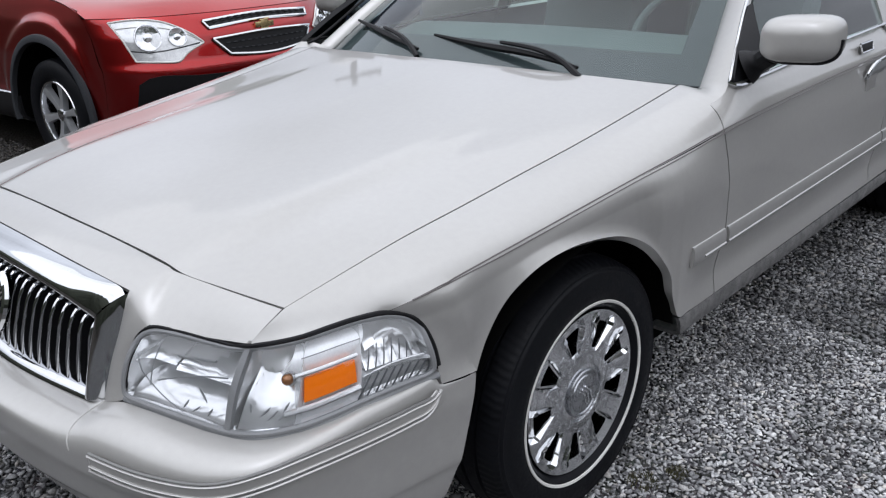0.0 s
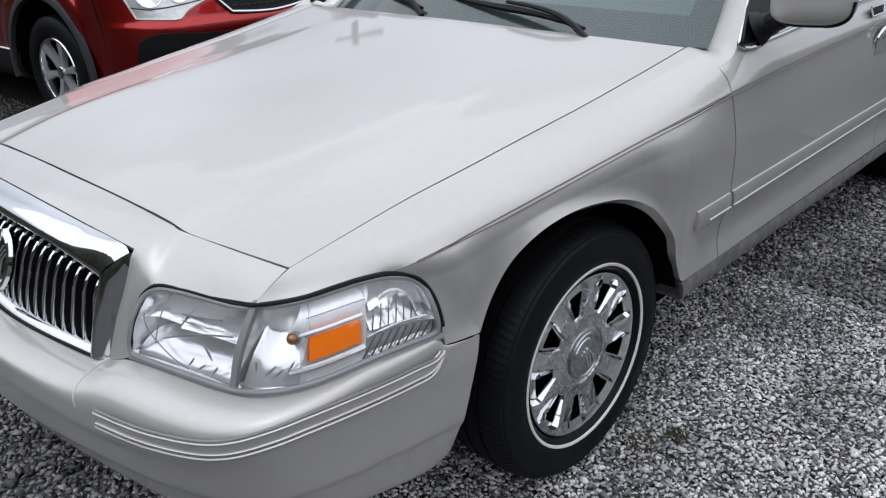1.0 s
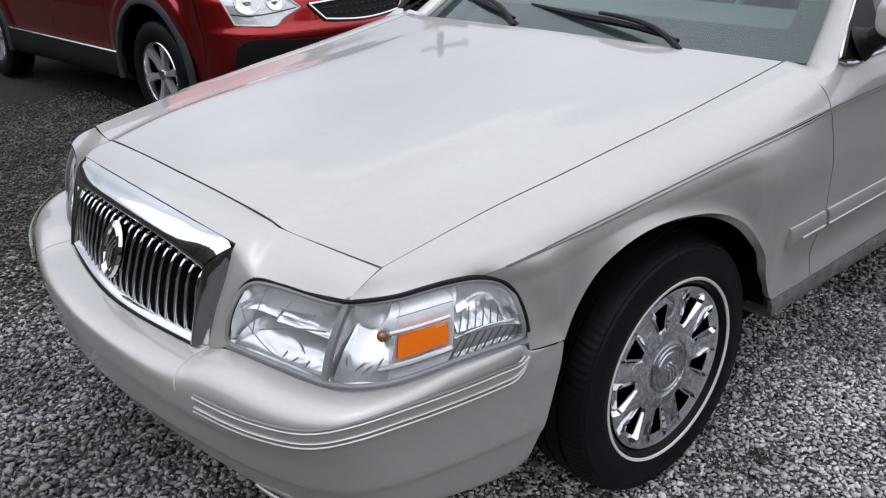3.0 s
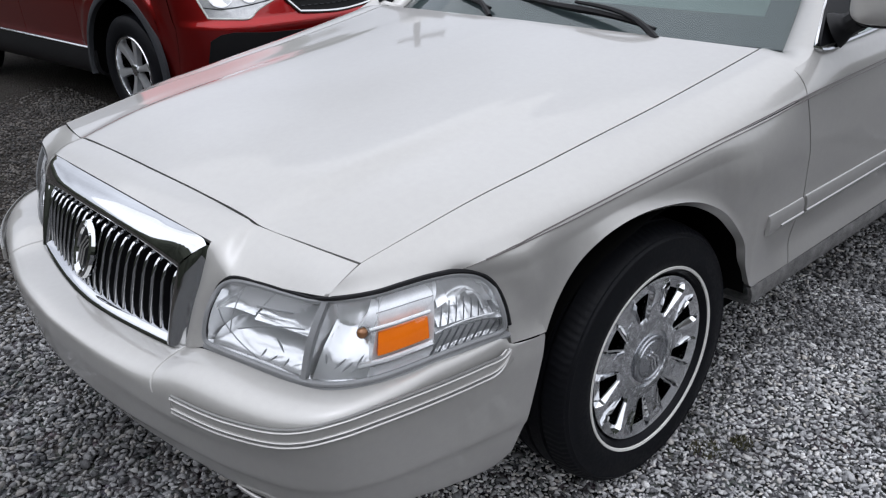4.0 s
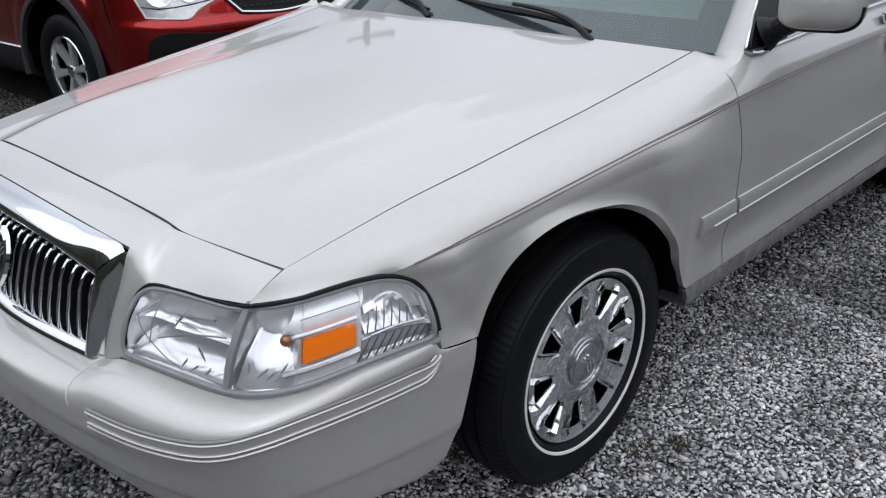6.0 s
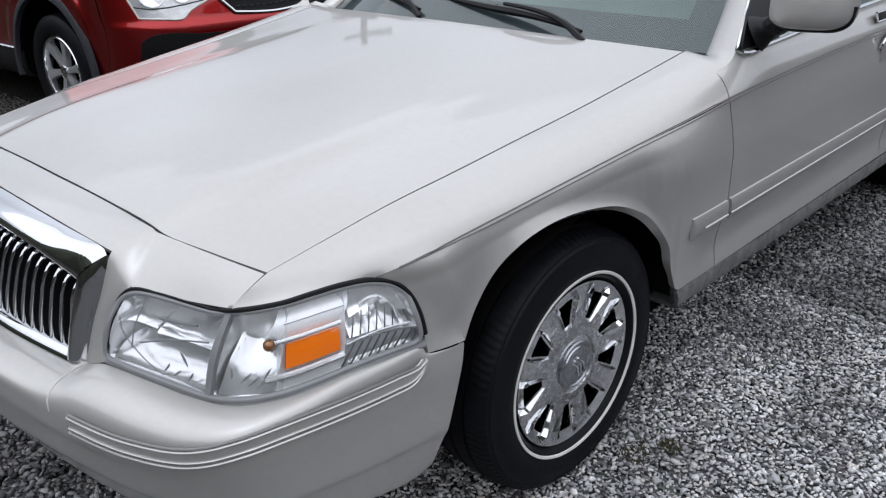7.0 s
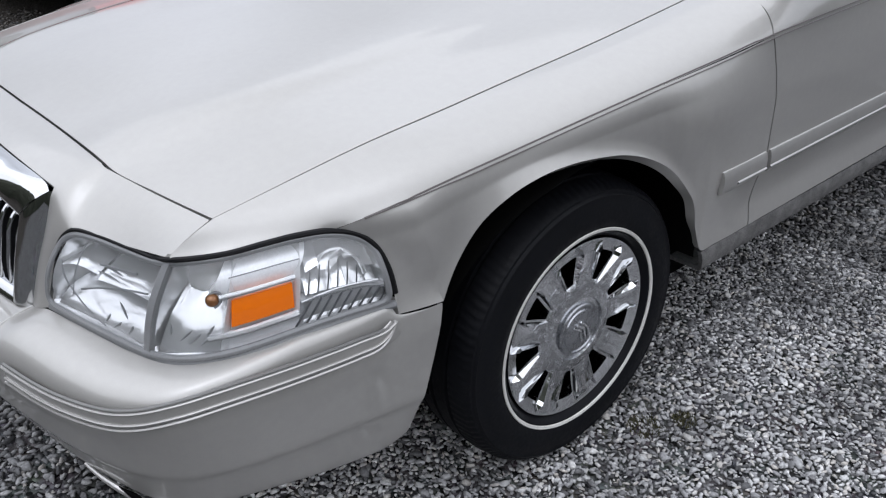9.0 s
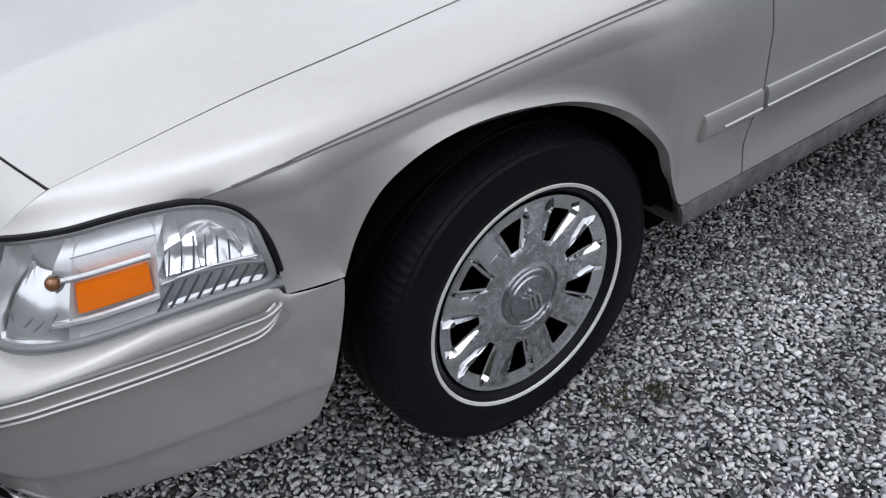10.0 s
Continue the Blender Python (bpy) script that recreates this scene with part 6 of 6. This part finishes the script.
def gravel(name, material, areas, pitch, size, level, seed, label):
    r = np.random.RandomState(seed)
    shapes = stone_shapes(14, level)
    xy = []
    for x0, x1, y0, y1, *fade in areas:
        nx, ny = int((x1 - x0) / pitch), int((y1 - y0) / pitch)
        gx, gy = np.meshgrid(np.arange(nx), np.arange(ny))
        q = np.stack([x0 + gx.ravel() * pitch, y0 + gy.ravel() * pitch], 1) + r.uniform(-0.5, 0.5, (nx * ny, 2)) * pitch * 1.1
        # stones thin out towards the open sides: left, right, front, back
        keep = np.ones(len(q))
        for d, w in zip((q[:, 0] - x0, x1 - q[:, 0], q[:, 1] - y0, y1 - q[:, 1]), fade):
            if w:
                keep *= np.clip(d / w, 0, 1)
        xy.append(q[r.uniform(0, 1, len(q)) < keep])
    xy = np.concatenate(xy)
    verts, faces, base = [], [], 0
    kind = r.randint(0, len(shapes), len(xy))
    for k, (pts, tri) in enumerate(shapes):
        c = xy[kind == k]
        n = len(c)
        s = size * np.exp(r.normal(0, 0.28, n))
        yaw, tilt = r.uniform(0, 2 * math.pi, n), r.normal(0, 0.65, n)
        p = pts[None] * s[:, None, None]
        y2 = p[:, :, 1] * np.cos(tilt)[:, None] - p[:, :, 2] * np.sin(tilt)[:, None]
        z2 = p[:, :, 1] * np.sin(tilt)[:, None] + p[:, :, 2] * np.cos(tilt)[:, None]
        x3 = p[:, :, 0] * np.cos(yaw)[:, None] - y2 * np.sin(yaw)[:, None]
        y3 = p[:, :, 0] * np.sin(yaw)[:, None] + y2 * np.cos(yaw)[:, None]
        z0 = -0.010 + r.uniform(0.0, 0.85, n) * s
        out = np.stack([x3 + c[:, None, 0], y3 + c[:, None, 1], z2 + z0[:, None]], 2)
        verts.append(out.reshape(-1, 3))
        faces.append((tri[None] + (np.arange(n) * len(pts))[:, None, None] + base).reshape(-1, 3))
        base += n * len(pts)
    verts, faces = np.concatenate(verts), np.concatenate(faces)
    me = bpy.data.meshes.new(name)
    me.vertices.add(len(verts))
    me.vertices.foreach_set("co", verts.ravel())
    me.loops.add(faces.size)
    me.loops.foreach_set("vertex_index", faces.ravel().astype(np.int32))
    me.polygons.add(len(faces))
    me.polygons.foreach_set("loop_start", np.arange(0, faces.size, 3, dtype=np.int32))
    me.update()
    me.materials.append(material)
    ob = new(name, me)
    return tagged(ob, label, "gravel", kind="stuff")


def stone_material(name, tone):
    m = mat(name, (0.2, 0.2, 0.2), 0.8)
    nt = m.node_tree
    b = nt.nodes["Principled BSDF"]
    ge, co = nt.nodes.new("ShaderNodeNewGeometry"), nt.nodes.new("ShaderNodeTexCoord")
    r1, mx, mx2 = nt.nodes.new("ShaderNodeValToRGB"), nt.nodes.new("ShaderNodeMix"), nt.nodes.new("ShaderNodeMix")
    el = r1.color_ramp.elements
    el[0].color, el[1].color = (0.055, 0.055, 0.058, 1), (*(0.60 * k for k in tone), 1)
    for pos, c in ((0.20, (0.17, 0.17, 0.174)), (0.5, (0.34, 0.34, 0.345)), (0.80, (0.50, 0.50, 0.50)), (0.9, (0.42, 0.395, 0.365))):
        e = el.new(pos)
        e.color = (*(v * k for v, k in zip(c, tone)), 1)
    no, big = nt.nodes.new("ShaderNodeTexNoise"), nt.nodes.new("ShaderNodeTexNoise")
    no.inputs["Scale"].default_value, no.inputs["Detail"].default_value = 160, 5
    big.inputs["Scale"].default_value, big.inputs["Detail"].default_value = 2.2, 5
    mx.data_type = mx2.data_type = "RGBA"
    mx.blend_type = mx2.blend_type = "MULTIPLY"
    mr, mb = nt.nodes.new("ShaderNodeMapRange"), nt.nodes.new("ShaderNodeMapRange")
    mr.inputs["From Min"].default_value, mr.inputs["From Max"].default_value = 0.3, 0.7
    mr.inputs["To Min"].default_value, mr.inputs["To Max"].default_value = 0.7, 1.2
    mb.inputs["From Min"].default_value, mb.inputs["From Max"].default_value = 0.38, 0.58
    mb.inputs["To Min"].default_value, mb.inputs["To Max"].default_value = 0.55, 1.0
    mx.inputs["Factor"].default_value = mx2.inputs["Factor"].default_value = 1.0
    for n in (no, big):
        nt.links.new(co.outputs["Object"], n.inputs["Vector"])
    nt.links.new(ge.outputs["Random Per Island"], r1.inputs["Fac"])
    nt.links.new(r1.outputs["Color"], mx.inputs["A"])
    nt.links.new(no.outputs["Fac"], mr.inputs["Value"])
    nt.links.new(mr.outputs[0], mx.inputs["B"])
    nt.links.new(big.outputs["Fac"], mb.inputs["Value"])
    nt.links.new(mx.outputs["Result"], mx2.inputs["A"])
    nt.links.new(mb.outputs[0], mx2.inputs["B"])
    nt.links.new(mx2.outputs["Result"], b.inputs["Base Color"])
    return m


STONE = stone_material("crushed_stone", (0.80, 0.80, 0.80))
# Damp tone, lowered further to carry the shade by the red car.
DAMP_SHADE = stone_material("damp_shade_stone", (0.27, 0.25, 0.228))
# Darker copy of the stone: shade beside the car put into its colour.
SHADE_STONE = stone_material("shade_stone", (0.50, 0.50, 0.51))
SHADE_STONE.node_tree.nodes["Principled BSDF"].inputs["Roughness"].default_value = 0.45
# Same stone with a raised tone that makes up for dim light here.
NEAR_STONE = stone_material("brightened_stone", (1.50, 1.50, 1.50))
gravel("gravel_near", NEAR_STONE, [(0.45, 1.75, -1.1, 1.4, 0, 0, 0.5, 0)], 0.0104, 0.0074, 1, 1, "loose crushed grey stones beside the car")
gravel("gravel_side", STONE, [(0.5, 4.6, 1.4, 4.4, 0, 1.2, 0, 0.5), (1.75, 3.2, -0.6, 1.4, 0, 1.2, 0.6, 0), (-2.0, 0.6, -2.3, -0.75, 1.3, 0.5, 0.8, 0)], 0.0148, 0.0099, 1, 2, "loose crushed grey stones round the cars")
gravel("gravel_shade", SHADE_STONE, [(0.80, 1.16, 0.36, 2.3, 0, 0.25, 0.4, 0.6)], 0.0115, 0.0076, 1, 5, "darker glossy stones beside the car, its shade put into their colour")
gravel("gravel_damp_shade", DAMP_SHADE, [(-5.4, -0.9, -2.4, 0.75, 0.8, 0.4, 0.8, 0), (-0.9, 0.45, -0.75, 1.2)], 0.021, 0.0100, 1, 3, "sparse small stones pressed into damp earth, darkened for shade by the cars")
# moss between the stones
for cx, cy, rad in ((0.98, 0.20, 0.045), (1.03, 0.29, 0.030)):
    r = np.random.RandomState(int(cx * 100))
    bm = bmesh.new()
    for k in range(150):
        a, d = r.uniform(0, 6.28), rad * math.sqrt(r.uniform(0, 1))
        x, y = cx + d * math.cos(a), cy + d * math.sin(a)
        h, w, b = r.uniform(0.004, 0.012), r.uniform(0.001, 0.0025), r.uniform(0, 6.28)
        lean = r.uniform(-0.006, 0.006, 2)
        bm.faces.new([bm.verts.new(q) for q in ((x - w * math.cos(b), y - w * math.sin(b), -0.004), (x + w * math.cos(b), y + w * math.sin(b), -0.004), (x + lean[0], y + lean[1], h))])
    tagged(part("moss", bm, MOSS), "small patch of green moss between the stones", "moss", kind="stuff")


# ---------------------------------------------------------------- surroundings: an unseen belt of trees added to block low sky, and a dark blue car behind the red one
bm = bmesh.new()
th = np.linspace(0, 2 * math.pi, 240, endpoint=False)
rr = np.random.RandomState(9)
hgt = 3.4 + 1.6 * np.interp(th, np.linspace(0, 2 * math.pi, 40), rr.uniform(0, 1, 40)) + rr.uniform(-0.5, 0.5, 240)
# raised on two sides to darken the bumper and flank reflections
hgt = hgt + 6.5 * np.exp(-(((np.degrees(th) - 265) / 52) ** 2)) + 1.8 * np.exp(-(((np.degrees(th) - 345) / 45) ** 2))
rows = []
for k, (f, out) in enumerate(((0, 0.0), (0.25, -0.8), (0.6, -0.4), (0.85, 0.3), (1.0, 1.2), (0.5, 3.0))):
    wob = rr.uniform(-0.5, 0.5, 240)
    rows.append(np.stack([(24 + out + wob) * np.cos(th), (24 + out + wob) * np.sin(th), hgt * f], 1))
add_grid(bm, np.array(rows), True)
LEAF = mat("sky_block_foliage", (0.030, 0.034, 0.024), 0.9, color2=(0.090, 0.098, 0.072), scale=0.9, bump=1.0, bump_scale=6)
tagged(part("sky_block_trees", bm, LEAF), "unseen dark green belt of trees, added to dim the low sky", "trees", kind="structure")

navy_car = thing("parked_car", (-6.4, 5.3, 0), "dark navy car parked behind the red one", "car", rz=5)
bm = bmesh.new()
body = loft([[(0.9, -0.5, 0.35), (1.0, 0, 0.35), (0.9, 0.5, 0.35)], [(0.85, -0.8, 0.55), (1.05, 0, 0.6), (0.85, 0.8, 0.55)], [(0.70, -0.85, 0.85), (0.95, 0, 0.90), (0.70, 0.85, 0.85)], [(-0.3, -0.85, 1.0), (-0.2, 0, 1.06), (-0.3, 0.85, 1.0)], [(-1.1, -0.70, 1.45), (-1.0, 0, 1.52), (-1.1, 0.70, 1.45)], [(-2.6, -0.68, 1.45), (-2.6, 0, 1.52), (-2.6, 0.68, 1.45)], [(-3.4, -0.85, 0.95), (-3.5, 0, 1.0), (-3.4, 0.85, 0.95)], [(-3.5, -0.85, 0.4), (-3.6, 0, 0.4), (-3.5, 0.85, 0.4)]], 40, 20)
add_panel(bm, body, 0.1, core=np.array([-1.3, 0, 0.6]))
part("body", bm, NAVY, navy_car)
for side in (-1, 1):
    bm = bmesh.new()
    skin = loft([[(0.85, side * 0.80, 0.40), (-1.3, side * 0.88, 0.30), (-3.45, side * 0.85, 0.40)], [(0.72, side * 0.85, 0.85), (-1.3, side * 0.90, 0.9), (-3.4, side * 0.86, 0.93)]], 8, 20)
    add_panel(bm, skin, 0.05, core=np.array([-1.3, 0, 0.6]))
    part("side_panel", bm, NAVY, navy_car)
    for u in (0.0, -2.7):
        bm = bmesh.new()
        add_lathe(bm, [(0.2, -0.1), (0.30, -0.11), (0.33, -0.08), (0.33, 0.08), (0.30, 0.11), (0.2, 0.10), (0.001, 0.09)], 40)
        w = part("wheel", bm, RUBBER, navy_car)
        w.matrix_basis = pose(u, side * 0.80, 0.33, 0, 0, 90 * side)

# utility pole far behind the cars: seen mirrored in the hood
pole = thing("utility_pole", (-17.5, 13.8, 0), "weathered wooden utility pole with one crossarm", "utility pole", rz=90)
WOOD = mat("weathered_wood", (0.03, 0.026, 0.022), 0.85, color2=(0.07, 0.06, 0.05), scale=3)
bm = bmesh.new()
add_tube(bm, [(0, 0, 0), (0, 0, 3.5), (0, 0, 7.4)], [0.13, 0.115, 0.10], 12)
part("post", bm, WOOD, pole)
bm = bmesh.new()
add_box(bm, pose(0.14, 0, 6.95), (0.12, 2.3, 0.15), 0.01)
part("crossarm", bm, WOOD, pole)
for y in (-1.1, -0.6, 1.1):
    bm = bmesh.new()
    add_lathe(bm, [(0.03, -0.10), (0.05, -0.05), (0.03, -0.02), (0.05, 0.03), (0.02, 0.07), (0.001, 0.08)], 16)
    bmesh.ops.transform(bm, matrix=pose(0.14, y, 7.10, 0, -90, 0), verts=bm.verts[:])
    part("insulator", bm, CAP_GREY, pole)
